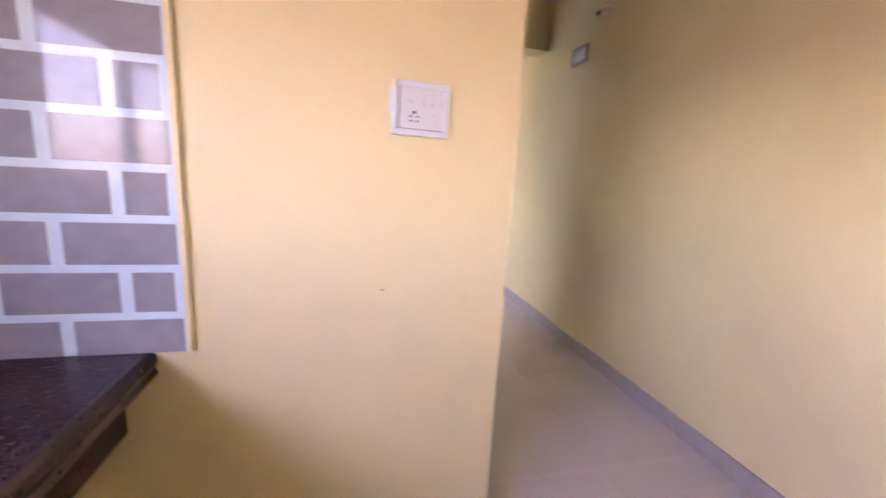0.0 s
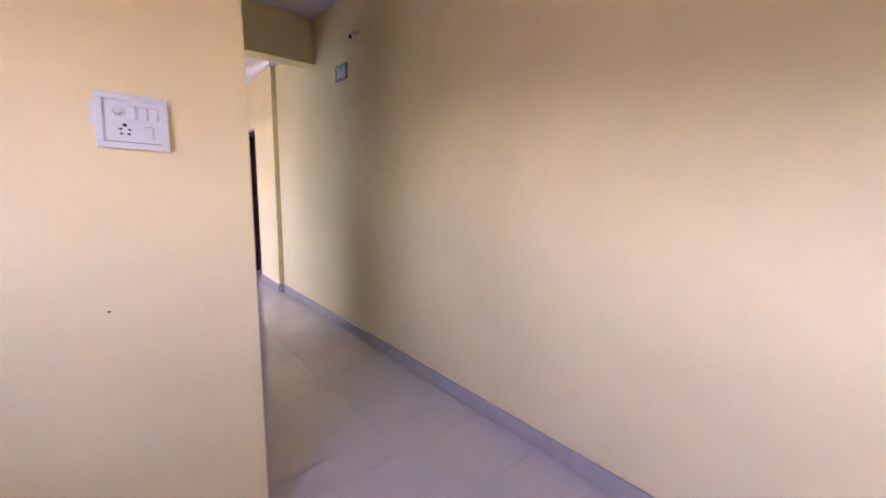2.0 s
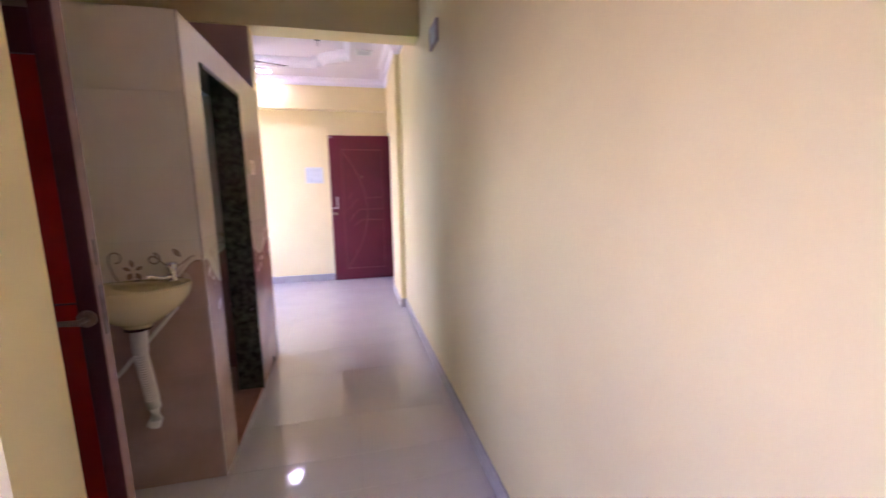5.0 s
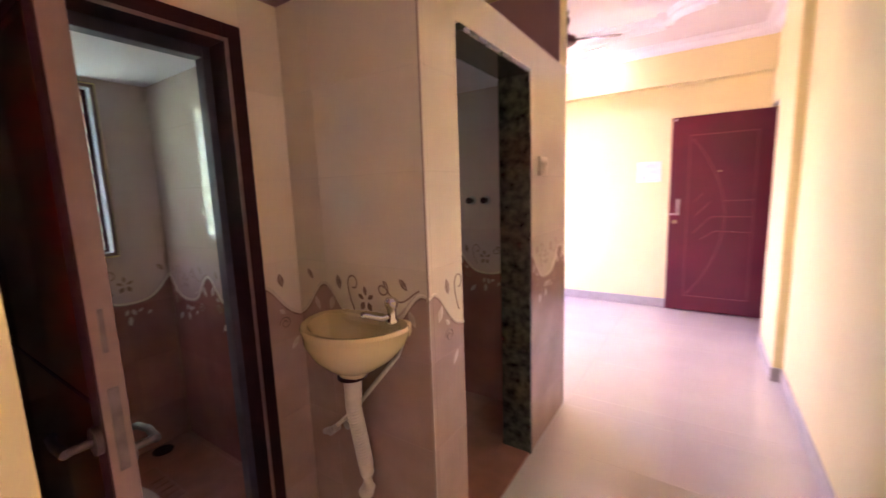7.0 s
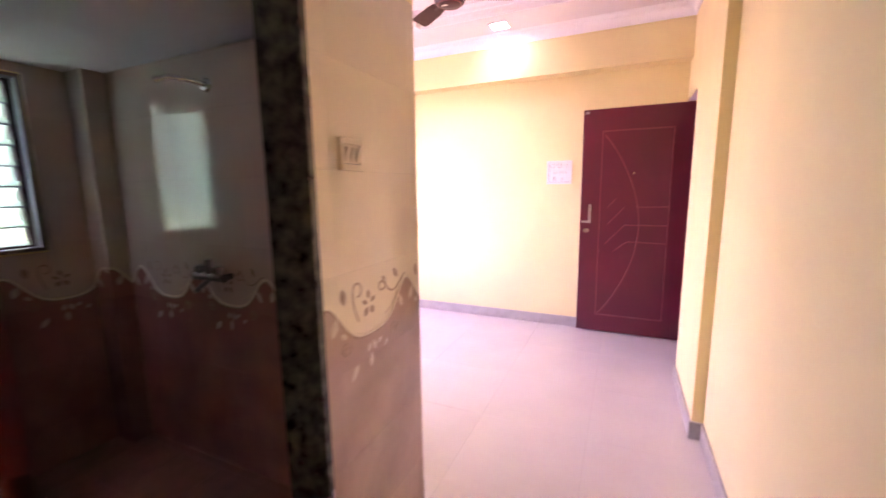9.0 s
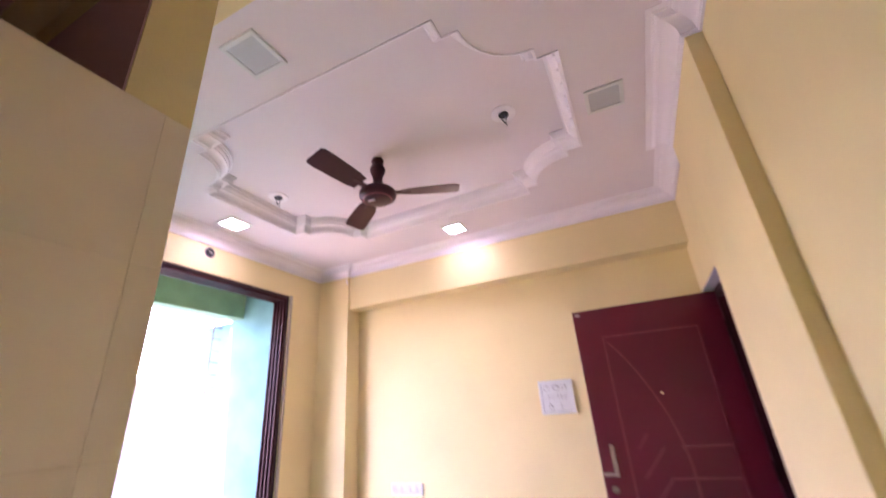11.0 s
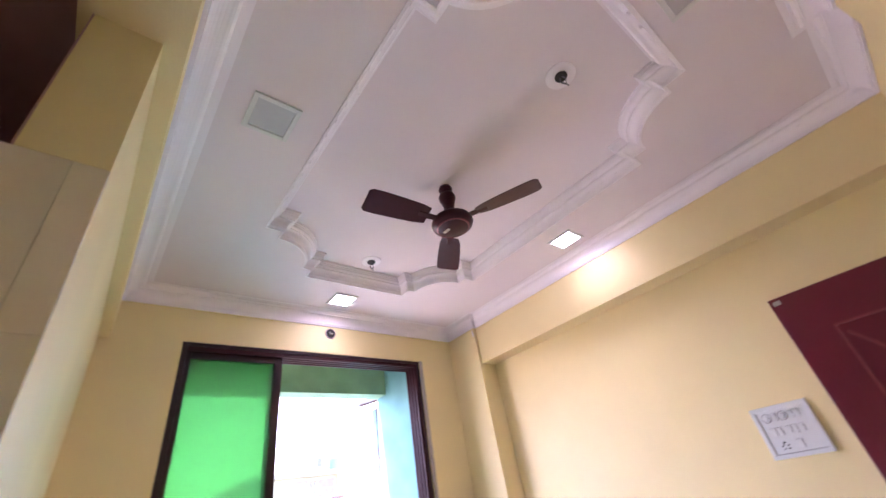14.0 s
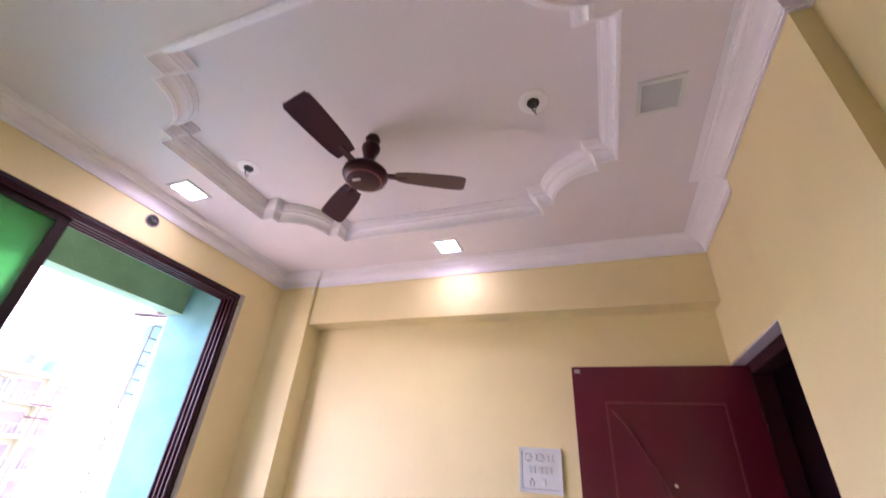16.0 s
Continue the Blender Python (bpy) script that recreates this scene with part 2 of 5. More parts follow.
# ---- building helpers ----
def box(bm, x0, x1, y0, y1, z0, z1, bevel=0.0):
    r = bmesh.ops.create_cube(bm, size=1)
    bmesh.ops.transform(bm, matrix=Matrix.LocRotScale(((x0 + x1) / 2, (y0 + y1) / 2, (z0 + z1) / 2), None, (abs(x1 - x0), abs(y1 - y0), abs(z1 - z0))), verts=r["verts"])
    if bevel:
        edges = {e for v in r["verts"] for e in v.link_edges}
        bmesh.ops.bevel(bm, geom=list(edges), offset=bevel, segments=2, affect="EDGES", profile=0.5)
    return bm


def cyl(bm, p, q, r0, r1=None, seg=16):
    """A round bar from p to q."""
    p, q = Vector(p), Vector(q)
    r1 = r0 if r1 is None else r1
    m = Matrix.Translation((p + q) / 2) @ (q - p).to_track_quat("Z", "Y").to_matrix().to_4x4()
    bmesh.ops.create_cone(bm, cap_ends=True, segments=seg, radius1=r0, radius2=r1, depth=(q - p).length, matrix=m)
    return bm


def lathe(bm, profile, centre=(0, 0, 0), seg=32, sx=1.0, sy=1.0):
    """Turns (radius, height) pairs round the upright axis."""
    rings = []
    for r, z in profile:
        rings.append([bm.verts.new((centre[0] + r * sx * math.cos(2 * math.pi * k / seg), centre[1] + r * sy * math.sin(2 * math.pi * k / seg), centre[2] + z)) for k in range(seg)])
    for a, b in zip(rings, rings[1:]):
        for k in range(seg):
            bm.faces.new((a[k], a[(k + 1) % seg], b[(k + 1) % seg], b[k]))
    for ring in (rings[0], rings[-1]):
        bm.faces.new(ring)
    bmesh.ops.recalc_face_normals(bm, faces=bm.faces[:])
    return bm


def tube(bm, points, r, seg=10):
    """A round pipe along points."""
    pts = [Vector(p) for p in points]
    rings = []
    for i, p in enumerate(pts):
        d = (pts[min(i + 1, len(pts) - 1)] - pts[max(i - 1, 0)]).normalized()
        q = d.to_track_quat("Z", "Y")
        rr = r[i] if isinstance(r, (list, tuple)) else r
        rings.append([bm.verts.new(p + q @ Vector((rr * math.cos(2 * math.pi * k / seg), rr * math.sin(2 * math.pi * k / seg), 0))) for k in range(seg)])
    for a, b in zip(rings, rings[1:]):
        for k in range(seg):
            bm.faces.new((a[k], a[(k + 1) % seg], b[(k + 1) % seg], b[k]))
    bm.faces.new(rings[0][::-1])
    bm.faces.new(rings[-1])
    return bm


def mesh_of(name, bm, material, smooth=False):
    bmesh.ops.recalc_face_normals(bm, faces=bm.faces[:])
    me = bpy.data.meshes.new(name)
    bm.to_mesh(me)
    bm.free()
    me.materials.append(material)
    if smooth:
        for p in me.polygons:
            p.use_smooth = True
        me.set_sharp_from_angle(angle=radians(40))
    return me


def part(name, bm, material, parent=None, label="", smooth=False):
    ob = new(name, mesh_of(name, bm, material, smooth))
    if parent:
        ob.parent = parent
    if label:
        ob["label"] = label
    return ob


def thing(name, label, category, at=(0, 0, 0), group=""):
    ob = new(name)
    ob.location = at
    ob.empty_display_size = 0.05
    return tagged(ob, label, category, group)


def structure(name, bm, material, label, category="wall"):
    return tagged(part(name, bm, material), label, category, kind="structure")


def B():
    return bmesh.new()


# ---- the large structure ----
EAST, WEST, NORTH, TOP = 2.34, -0.66, 7.517, 2.83
PERIM = 2.735

bm = B()
box(bm, EAST, EAST + 0.15, -0.8, 5.94, -0.1, 2.95)
structure("wall_east", bm, YELLOW, "pale yellow painted plaster wall along the passage")
bm = B()
box(bm, 2.285, 2.49, 5.94, 6.68, -0.1, 2.95)
structure("wall_east_pillar", bm, YELLOW, "yellow painted pillar standing proud of the passage wall")
bm = B()
box(bm, 2.33, 2.49, 6.68, NORTH, 2.05, 2.95)
structure("wall_east_lintel", bm, YELLOW, "yellow painted wall above the entrance door")
bm = B()
box(bm, -0.81, 3.7, NORTH, NORTH + 0.14, -0.1, 2.95)
structure("wall_north", bm, YELLOW, "yellow painted plaster wall with switchboard and socket")
bm = B()
box(bm, -0.335, 2.33, 7.372, NORTH, 2.352, 2.95)
structure("beam_north", bm, YELLOW, "yellow painted beam across the living room wall", "beam")
bm = B()
box(bm, WEST, -0.335, 7.345, NORTH, -0.1, 2.95)
structure("pillar_northwest", bm, YELLOW, "yellow painted corner pillar of the living room", "pillar")


def wall_x(bm, x0, x1, y0, y1, z0, z1, holes):
    """A wall across x with openings (y0, y1, z0, z1) in it."""
    y = y0
    for a, b, c, d in sorted(holes):
        if a > y:
            box(bm, x0, x1, y, a, z0, z1)
        if c > z0:
            box(bm, x0, x1, a, b, z0, c)
        if d < z1:
            box(bm, x0, x1, a, b, d, z1)
        y = b
    if y < y1:
        box(bm, x0, x1, y, y1, z0, z1)
    return bm


WIN = (5.345, 6.985, 0.20, 2.45)
KWIN = (0.0, 1.54, 1.15, 1.95)
BWIN = (2.94, 3.34, 1.11, 1.91)
WWIN = (4.11, 4.51, 1.11, 1.89)
structure("wall_west_room", wall_x(B(), -0.81, WEST, 4.96, NORTH, -0.1, 2.95, [WIN]), YELLOW, "yellow painted wall with the balcony window")
structure("wall_west_service", wall_x(B(), -0.81, WEST, -0.8, 4.96, -0.1, 2.95, [KWIN, BWIN, WWIN]), YELLOW, "outer wall of kitchen and bathrooms")
bm = B()
box(bm, -0.81, 2.49, -0.95, -0.8, -0.1, 2.95)
structure("wall_south", bm, YELLOW, "yellow painted kitchen end wall")
bm = B()
box(bm, WEST, 1.142, 4.80, 4.972, -0.1, 2.027)
box(bm, WEST, 1.15, 4.85, 4.972, 2.027, 2.435)
structure("wall_room_south", bm, YELLOW, "yellow painted wall between living room and shower room")
bm = B()
box(bm, WEST, EAST, 4.82, 5.02, 2.435, 2.95)
structure("beam_passage", bm, YELLOW, "deep yellow beam over the passage opening", "beam")
bm = B()
box(bm, WEST, 1.135, 2.51, 2.69, -0.1, 2.95)
structure("wall_kitchen", bm, YELLOW, "pale yellow kitchen partition wall with a switchboard")

# bathroom block: low walls with an open loft over them
WC = (3.755, 4.405, -0.1, 1.895)
structure("wall_shower_front", wall_x(B(), 1.01, 1.142, 3.65, 4.80, -0.1, 1.965, [WC]), TILE_BED, "shower room front wall behind the tiles")
bm = B()
box(bm, 0.43, 1.142, 3.558, 3.65, -0.1, 1.965)
box(bm, WEST, 0.43, 3.58, 3.65, -0.1, 1.965)
structure("wall_bath_partition", bm, TILE_BED, "partition wall between the two bathrooms")
structure("wall_pipe_chase", box(B(), WEST, -0.51, 4.70, 4.80, -0.1, 1.955), TILE_BED, "tiled pipe boxing in the shower room corner")
structure("wall_toilet_front", wall_x(B(), 0.43, 0.522, 2.69, 3.558, -0.1, 1.965, [(2.735, 3.405, -0.1, 1.915)]), TILE_BED, "toilet front wall behind the tiles")
bm = B()
box(bm, WEST, 0.522, 2.69, 3.558, 1.975, 2.025)
box(bm, WEST, 1.142, 3.558, 4.80, 1.975, 2.025)
structure("loft_slab", bm, LOFT, "plastered loft slab over the bathrooms", "slab")
for name, x1, y0, y1 in (("ceiling_toilet", 0.43, 2.69, 3.58), ("ceiling_shower", 1.01, 3.65, 4.80)):
    structure(name, box(B(), WEST, x1, y0, y1, 1.955, 1.9745), CEIL, "off-white plastered bathroom ceiling", "ceiling")
# thin sheet under the ceiling, coloured mauve for the loft's shade
structure("ceiling_loft", box(B(), WEST + 0.01, 1.142, 2.70, 4.82, 2.822, 2.8295), LOFT, "rough plaster loft ceiling with its shade in the mauve colour", "ceiling")
# rough plaster sheets that line the open loft, its shade put into their mauve
for name, x0, x1, y0, y1 in (("wall_loft_north", WEST, 1.148, 4.846, 4.8495), ("wall_loft_west", WEST, WEST + 0.01, 2.70, 4.846), ("wall_loft_south", WEST, 1.10, 2.6905, 2.70)):
    structure(name, box(B(), x0, x1, y0, y1, 2.0275, 2.829), LOFT, "rough plaster loft wall with its shade in the mauve colour")

bm = B()
box(bm, -0.81, 2.49, -0.95, 4.82, TOP, 2.95)
box(bm, -0.81, 2.49, 4.82, NORTH, TOP + 0.002, 2.96)
structure("ceiling", bm, CEIL, "off-white painted ceiling", "ceiling")

# landing outside the entrance door; its darkness is put into the colour
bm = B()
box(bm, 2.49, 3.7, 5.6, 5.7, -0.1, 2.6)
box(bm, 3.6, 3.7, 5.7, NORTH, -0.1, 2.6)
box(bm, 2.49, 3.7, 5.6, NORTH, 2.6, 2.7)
# dark sheet over the yellow north wall, standing for the landing's gloom
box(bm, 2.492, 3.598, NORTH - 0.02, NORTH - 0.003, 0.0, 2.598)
structure("wall_landing", bm, LANDING, "stair landing outside the entrance door with its dimness in the wall colour")
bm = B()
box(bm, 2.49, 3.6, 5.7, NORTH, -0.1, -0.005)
structure("floor_landing", bm, LANDING, "landing floor with its dimness in the colour", "floor")

# false ceiling with a shaped tray
CX, CY, HX, HY = 0.835, 6.197, 1.025, 0.705


def tray_outline():
    c = [(0.376, 0.0), (0.376, 0.083), (0.31, 0.083)]
    arc = [(0.31 - 0.227 * (1 - math.cos(a)), 0.083 + 0.217 * math.sin(a)) for a in [math.pi / 2 * k / 10 for k in range(1, 10)]]
    c += arc + [(0.083, 0.30), (0.083, 0.355), (0.0, 0.355)]
    # order: go round clockwise from the south-west corner
    sw = [(CX - HX + a, CY - HY + b) for a, b in c]
    nw = [(CX - HX + a, CY + HY - b) for a, b in c][::-1]
    ne = [(CX + HX - a, CY + HY - b) for a, b in c]
    se = [(CX + HX - a, CY - HY + b) for a, b in c][::-1]
    return sw + nw + ne + se


def inset(poly, d):
    """The outline moved inwards by d, mitred (the outline runs clockwise)."""
    res, n = [], len(poly)
    for i in range(n):
        p0, p1, p2 = Vector(poly[i - 1]), Vector(poly[i]), Vector(poly[(i + 1) % n])
        e0, e1 = (p1 - p0).normalized(), (p2 - p1).normalized()
        n0, n1 = Vector((e0.y, -e0.x)), Vector((e1.y, -e1.x))
        k = n0 + n1
        k = k / max(0.35, k.length_squared / 2)
        res.append(tuple(p1 + k * d))
    return res


outline = tray_outline()
bm = B()
outer = [bm.verts.new((x, y, PERIM)) for x, y in ((WEST, 5.02), (2.33, 5.02), (2.33, NORTH), (WEST, NORTH))]
inner = [bm.verts.new((x, y, PERIM)) for x, y in outline]
edges = [bm.edges.new((r[i - 1], r[i])) for r in (outer, inner) for i in range(len(r))]
bmesh.ops.triangle_fill(bm, use_beauty=True, edges=edges)
for v in list(inner):
    v.co.z = PERIM
up = bmesh.ops.extrude_face_region(bm, geom=bm.faces[:])
bmesh.ops.translate(bm, vec=(0, 0, 0.02), verts=[g for g in up["geom"] if isinstance(g, bmesh.types.BMVert)])
structure("ceiling_false", bm, CEIL, "off-white plaster false ceiling with a shaped tray", "ceiling")

# moulding that lines the tray
COVE = [(0.014 + 0.026 * (1 - math.cos(math.pi / 2 * k / 5)), 0.008 + 0.040 * math.sin(math.pi / 2 * k / 5)) for k in range(6)]
OVOLO = [(0.045 + 0.012 * math.sin(math.pi / 2 * k / 4), 0.056 + 0.020 * (1 - math.cos(math.pi / 2 * k / 4))) for k in range(5)]
PROFILE = [(-0.001, 0.002), (0.0, -0.005), (0.007, -0.005), (0.007, 0.003), (0.011, 0.003), (0.011, 0.008)] + COVE + [(0.045, 0.048)] + OVOLO + [(0.061, 0.076), (0.061, 0.085), (0.067, 0.085), (0.067, 0.097)]
bm = B()
rings = [[bm.verts.new((x, y, PERIM + z)) for x, y in inset(outline, d)] for d, z in PROFILE]
for a, b in zip(rings, rings[1:]):
    for i in range(len(a)):
        bm.faces.new((a[i - 1], a[i], b[i], b[i - 1]))
def drops(bm, path, d, z, step, closed=True):
    """Small pressed drops along a moulding's band."""
    for p, q in zip(path, path[1:] + (path[:1] if closed else [])):
        p, q = Vector(p), Vector(q)
        e = q - p
        if e.length < 0.2:
            continue
        e, n = e.normalized(), Vector((e.y, -e.x)).normalized()
        count = int((q - p).length / step)
        for k in range(count):
            c = p + e * ((k + 0.5) * (q - p).length / count) + n * d
            m = Matrix.Translation((c.x, c.y, z)) @ Matrix.Rotation(math.atan2(e.y, e.x), 4, "Z") @ Matrix.Diagonal((0.011, 0.006, 0.006, 1))
            bmesh.ops.create_icosphere(bm, subdivisions=1, radius=1, matrix=m)
    return bm


drops(bm, outline, 0.022, PERIM + 0.026, 0.085)
structure("trim_tray_moulding", bm, WHITE, "white plaster moulding lining the ceiling tray", "moulding")


def cornice_run(bm, path, closed, side=1):
    """Plaster cornice along a line of wall corners; path runs with the room on its right."""
    prof = [(0.0, -0.084), (0.010, -0.084), (0.010, -0.074), (0.015, -0.074), (0.015, -0.068)]
    prof += [(0.015 + 0.045 * (1 - math.cos(math.pi / 2 * k / 6)), -0.068 + 0.044 * math.sin(math.pi / 2 * k / 6)) for k in range(1, 7)]
    prof += [(0.066, -0.024), (0.066, -0.019), (0.074, -0.017), (0.080, -0.011), (0.082, -0.006), (0.090, -0.006), (0.090, -0.002), (0.112, -0.002), (0.112, 0.0)]
    n = len(path)
    rows = []
    for d, z in prof:
        row = []
        for i in range(n):
            p1 = Vector(path[i])
            e0 = (p1 - Vector(path[i - 1])).normalized() if (i > 0 or closed) else None
            e1 = (Vector(path[(i + 1) % n]) - p1).normalized() if (i < n - 1 or closed) else None
            e0, e1 = e0 or e1, e1 or e0
            n0, n1 = Vector((e0.y, -e0.x)), Vector((e1.y, -e1.x))
            k = n0 + n1
            k = k / max(0.3, k.length_squared / 2)
            q = p1 + k * d
            row.append(bm.verts.new((q.x, q.y, PERIM - 0.002 + z)))
        rows.append(row)
    for a, b in zip(rows, rows[1:]):
        for i in range(0 if closed else 1, n):
            bm.faces.new((a[i - 1], a[i], b[i], b[i - 1]))
    return bm


bm = B()
cornice_run(bm, [(WEST, 5.02), (WEST, 7.345), (-0.335, 7.345), (-0.335, 7.372), (2.33, 7.372), (2.33, 6.68), (2.285, 6.68), (2.285, 5.94), (2.34, 5.94), (2.34, 5.02)], True)
drops(bm, [(-0.335, 7.372), (2.33, 7.372)], 0.030, PERIM - 0.036, 0.11, False)
structure("trim_cornice", bm, WHITE, "white plaster cornice round the living room ceiling", "cornice")

# floor bed and skirtings
bm = B()
box(bm, -0.81, 2.49, -0.95, NORTH, -0.12, -0.006)
structure("floor_bed", bm, GROUT, "grey grout bed under the floor tiles", "floor")


def skirting(name, x0, x1, y0, y1):
    bm = box(B(), x0, x1, y0, y1, 0.0, 0.10, 0.003)
    structure(name, bm, SKIRT, "grey tile skirting along the wall foot", "skirting")


skirting("baseboard_east", EAST - 0.012, EAST - 0.0005, -0.8, 5.928)
skirting("baseboard_pillar_face", 2.273, 2.2845, 5.94, 6.68)
skirting("baseboard_pillar_side", 2.273, 2.339, 5.928, 5.9395)
skirting("baseboard_north", -0.323, 2.33, NORTH - 0.012, NORTH - 0.0005)
skirting("baseboard_northwest_face", WEST + 0.012, -0.323, 7.333, 7.3445)
skirting("baseboard_northwest_side", -0.3345, -0.323, 7.345, 7.505)
skirting("baseboard_west", WEST + 0.0005, WEST + 0.012, 4.984, 7.333)
skirting("baseboard_room_south", WEST, 1.15, 4.9725, 4.984)
skirting("baseboard_kitchen", -0.1, 1.147, 2.498, 2.5095)
skirting("baseboard_kitchen_end", 1.1355, 1.147, 2.51, 2.69)

# ---- balcony and what lies outside ----
bm = B()
box(bm, -1.42, -0.81, 7.04, 7.2, -3.0, 2.9)
structure("wall_balcony_side", bm, TEAL, "pale teal roughcast balcony side wall")
bm = B()
box(bm, -1.42, -1.27, 4.4, 7.04, 2.36, 2.9)
structure("beam_balcony", bm, GREEN_WALL, "green roughcast beam over the balcony", "beam")
bm = B()
box(bm, -1.27, -0.81, 4.4, 7.04, 2.80, 2.9)
structure("ceiling_balcony", bm, GREEN_WALL, "green balcony ceiling", "ceiling")
bm = B()
box(bm, -1.42, -0.81, 4.3, 4.4, -3.0, 2.9)
structure("wall_balcony_south", bm, TEAL, "teal roughcast balcony end wall")
bm = B()
box(bm, -1.42, -0.81, 4.4, 7.04, -0.1, 0.08)
structure("floor_balcony", bm, BALCONY_FLOOR, "beige tiled balcony floor", "floor")
bm = B()
box(bm, -1.42, -1.34, 4.4, 7.04, 0.08, 0.75)
structure("wall_balcony_parapet", bm, TEAL, "low teal balcony parapet")
bm = B()
box(bm, -900, 900, -900, 900, -9.2, -9.0)
structure("ground", bm, ASPHALT, "dusty earth ground around the houses", "ground")

# ---- living room: sliding balcony window ----
Y0, Y1, Z0, Z1 = WIN
win = tagged(new("window_1"), "brown aluminium sliding window with one green-filmed sash, half open", "window", kind="structure")
bm = B()
F0, F1 = -0.80, -0.665
box(bm, F0, F1, Y0, Y0 + 0.030, Z0, Z1, 0.003)
box(bm, F0, F1, Y1 - 0.022, Y1, Z0, Z1, 0.003)
box(bm, F0, F1, Y0 + 0.030, Y1 - 0.022, Z1 - 0.022, Z1, 0.003)
box(bm, F0, F1, Y0 + 0.030, Y1 - 0.022, Z0, Z0 + 0.03, 0.003)
part("window_frame", bm, FRAME_BROWN, win)
for k in range(4):
    x = F0 + 0.012 + k * 0.036
    bm = B()
    box(bm, x, x + 0.010, Y0 + 0.030, Y1 - 0.022, Z1 - 0.048, Z1 - 0.022)
    box(bm, x, x + 0.010, Y1 - 0.048, Y1 - 0.022, Z0 + 0.03, Z1 - 0.048)
    box(bm, x, x + 0.010, Y0 + 0.030, Y1 - 0.048, Z0 + 0.03, Z0 + 0.045)
    part("track_rail", bm, MAROON, win)
for (xa, ya, yb) in ((-0.715, Y0 + 0.031, 5.915), (-0.752, Y0 + 0.034, 5.905)):
    sash = part("sash", box(box(box(box(B(), xa, xa + 0.024, ya, ya + 0.026, Z0 + 0.045, Z1 - 0.05, 0.002), xa, xa + 0.024, yb - 0.05, yb, Z0 + 0.045, Z1 - 0.05, 0.002), xa, xa + 0.024, ya + 0.026, yb - 0.05, Z1 - 0.085, Z1 - 0.05), xa, xa + 0.024, ya + 0.026, yb - 0.05, Z0 + 0.045, Z0 + 0.10), FRAME_BROWN, win)
    pane = part("pane", box(B(), xa + 0.009, xa + 0.014, ya + 0.024, yb - 0.048, Z0 + 0.09, Z1 - 0.08), GREEN_GLASS, sash, "green-filmed glass pane")
    pane.visible_shadow = False
bm = B()
box(bm, -0.662, -0.648, Y1 + 0.001, Y1 + 0.022, Z0 - 0.02, Z1)
box(bm, -0.662, -0.640, Y0 - 0.02, Y1 + 0.02, Z0 - 0.045, Z0 - 0.002, 0.003)
part("window_sill", bm, SKIRT, win, "grey stone sill strip")


# ---- louvre windows ----
def louvre_window(name, hole, n):
    y0, y1, z0, z1 = hole
    w = tagged(new(name), "small bathroom window with frosted glass louvres in a dark steel frame", "window", kind="structure")
    bm = B()
    for a in (y0 - 0.0, y1 - 0.02):
        box(bm, -0.75, -0.70, a, a + 0.02, z0, z1)
    box(bm, -0.75, -0.70, y0 + 0.02, y1 - 0.02, z0, z0 + 0.012)
    box(bm, -0.75, -0.70, y0 + 0.02, y1 - 0.02, z1 - 0.012, z1)
    part("window_frame", bm, MAROON, w)
    bm = B()
    t = 0.014
    for a, b, c, d in ((y0 - t, y0, z0 - t, z1 + t), (y1, y1 + t, z0 - t, z1 + t), (y0, y1, z0 - t, z0), (y0, y1, z1, z1 + t)):
        box(bm, -0.668, -0.640, a, b, c, d)
    part("window_sill", bm, BATH_TRIM, w, "brown stone window surround")
    bm = B()
    for a, b, c, d in ((y0 - 0.003, y0 + 0.003, z0, z1), (y1 - 0.003, y1 + 0.003, z0, z1), (y0 + 0.003, y1 - 0.003, z0 - 0.003, z0 + 0.003), (y0 + 0.003, y1 - 0.003, z1 - 0.003, z1 + 0.003)):
        box(bm, -0.699, -0.645, a, b, c, d)
    part("reveal", bm, REVEAL, w, "blue-grey painted reveal")
    step = (z1 - z0 - 0.024) / n
    me = mesh_of("louvre", box(B(), -0.003, 0.003, -(y1 - y0) / 2 + 0.0185, (y1 - y0) / 2 - 0.0185, -step * 0.58, step * 0.58), LOUVRE)
    clip = mesh_of("louvre_clip", box(box(B(), -0.012, 0.012, -(y1 - y0) / 2 + 0.018, -(y1 - y0) / 2 + 0.03, -step * 0.3, step * 0.3), -0.012, 0.012, (y1 - y0) / 2 - 0.03, (y1 - y0) / 2 - 0.018, -step * 0.3, step * 0.3), STEEL)
    edge = mesh_of("louvre_edge", box(B(), -0.0045, 0.0045, -(y1 - y0) / 2 + 0.0185, (y1 - y0) / 2 - 0.0185, -step * 0.58 - 0.003, -step * 0.58 + 0.002), REVEAL)
    for k in range(n):
        for kind, data in (("louvre", me), ("louvre_clip", clip), ("louvre_edge", edge)):
            ob = new(kind, data)
            ob.parent = w
            ob.matrix_basis = pose(-0.725, (y0 + y1) / 2, z0 + 0.012 + step * (k + 0.5), 0, -17, 0)


louvre_window("window_2", BWIN, 8)
louvre_window("window_3", WWIN, 8)

# kitchen window over the worktop
kw = tagged(new("window_4"), "kitchen window standing open in a brown aluminium frame", "window", kind="structure")
bm = B()
y0, y1, z0, z1 = KWIN
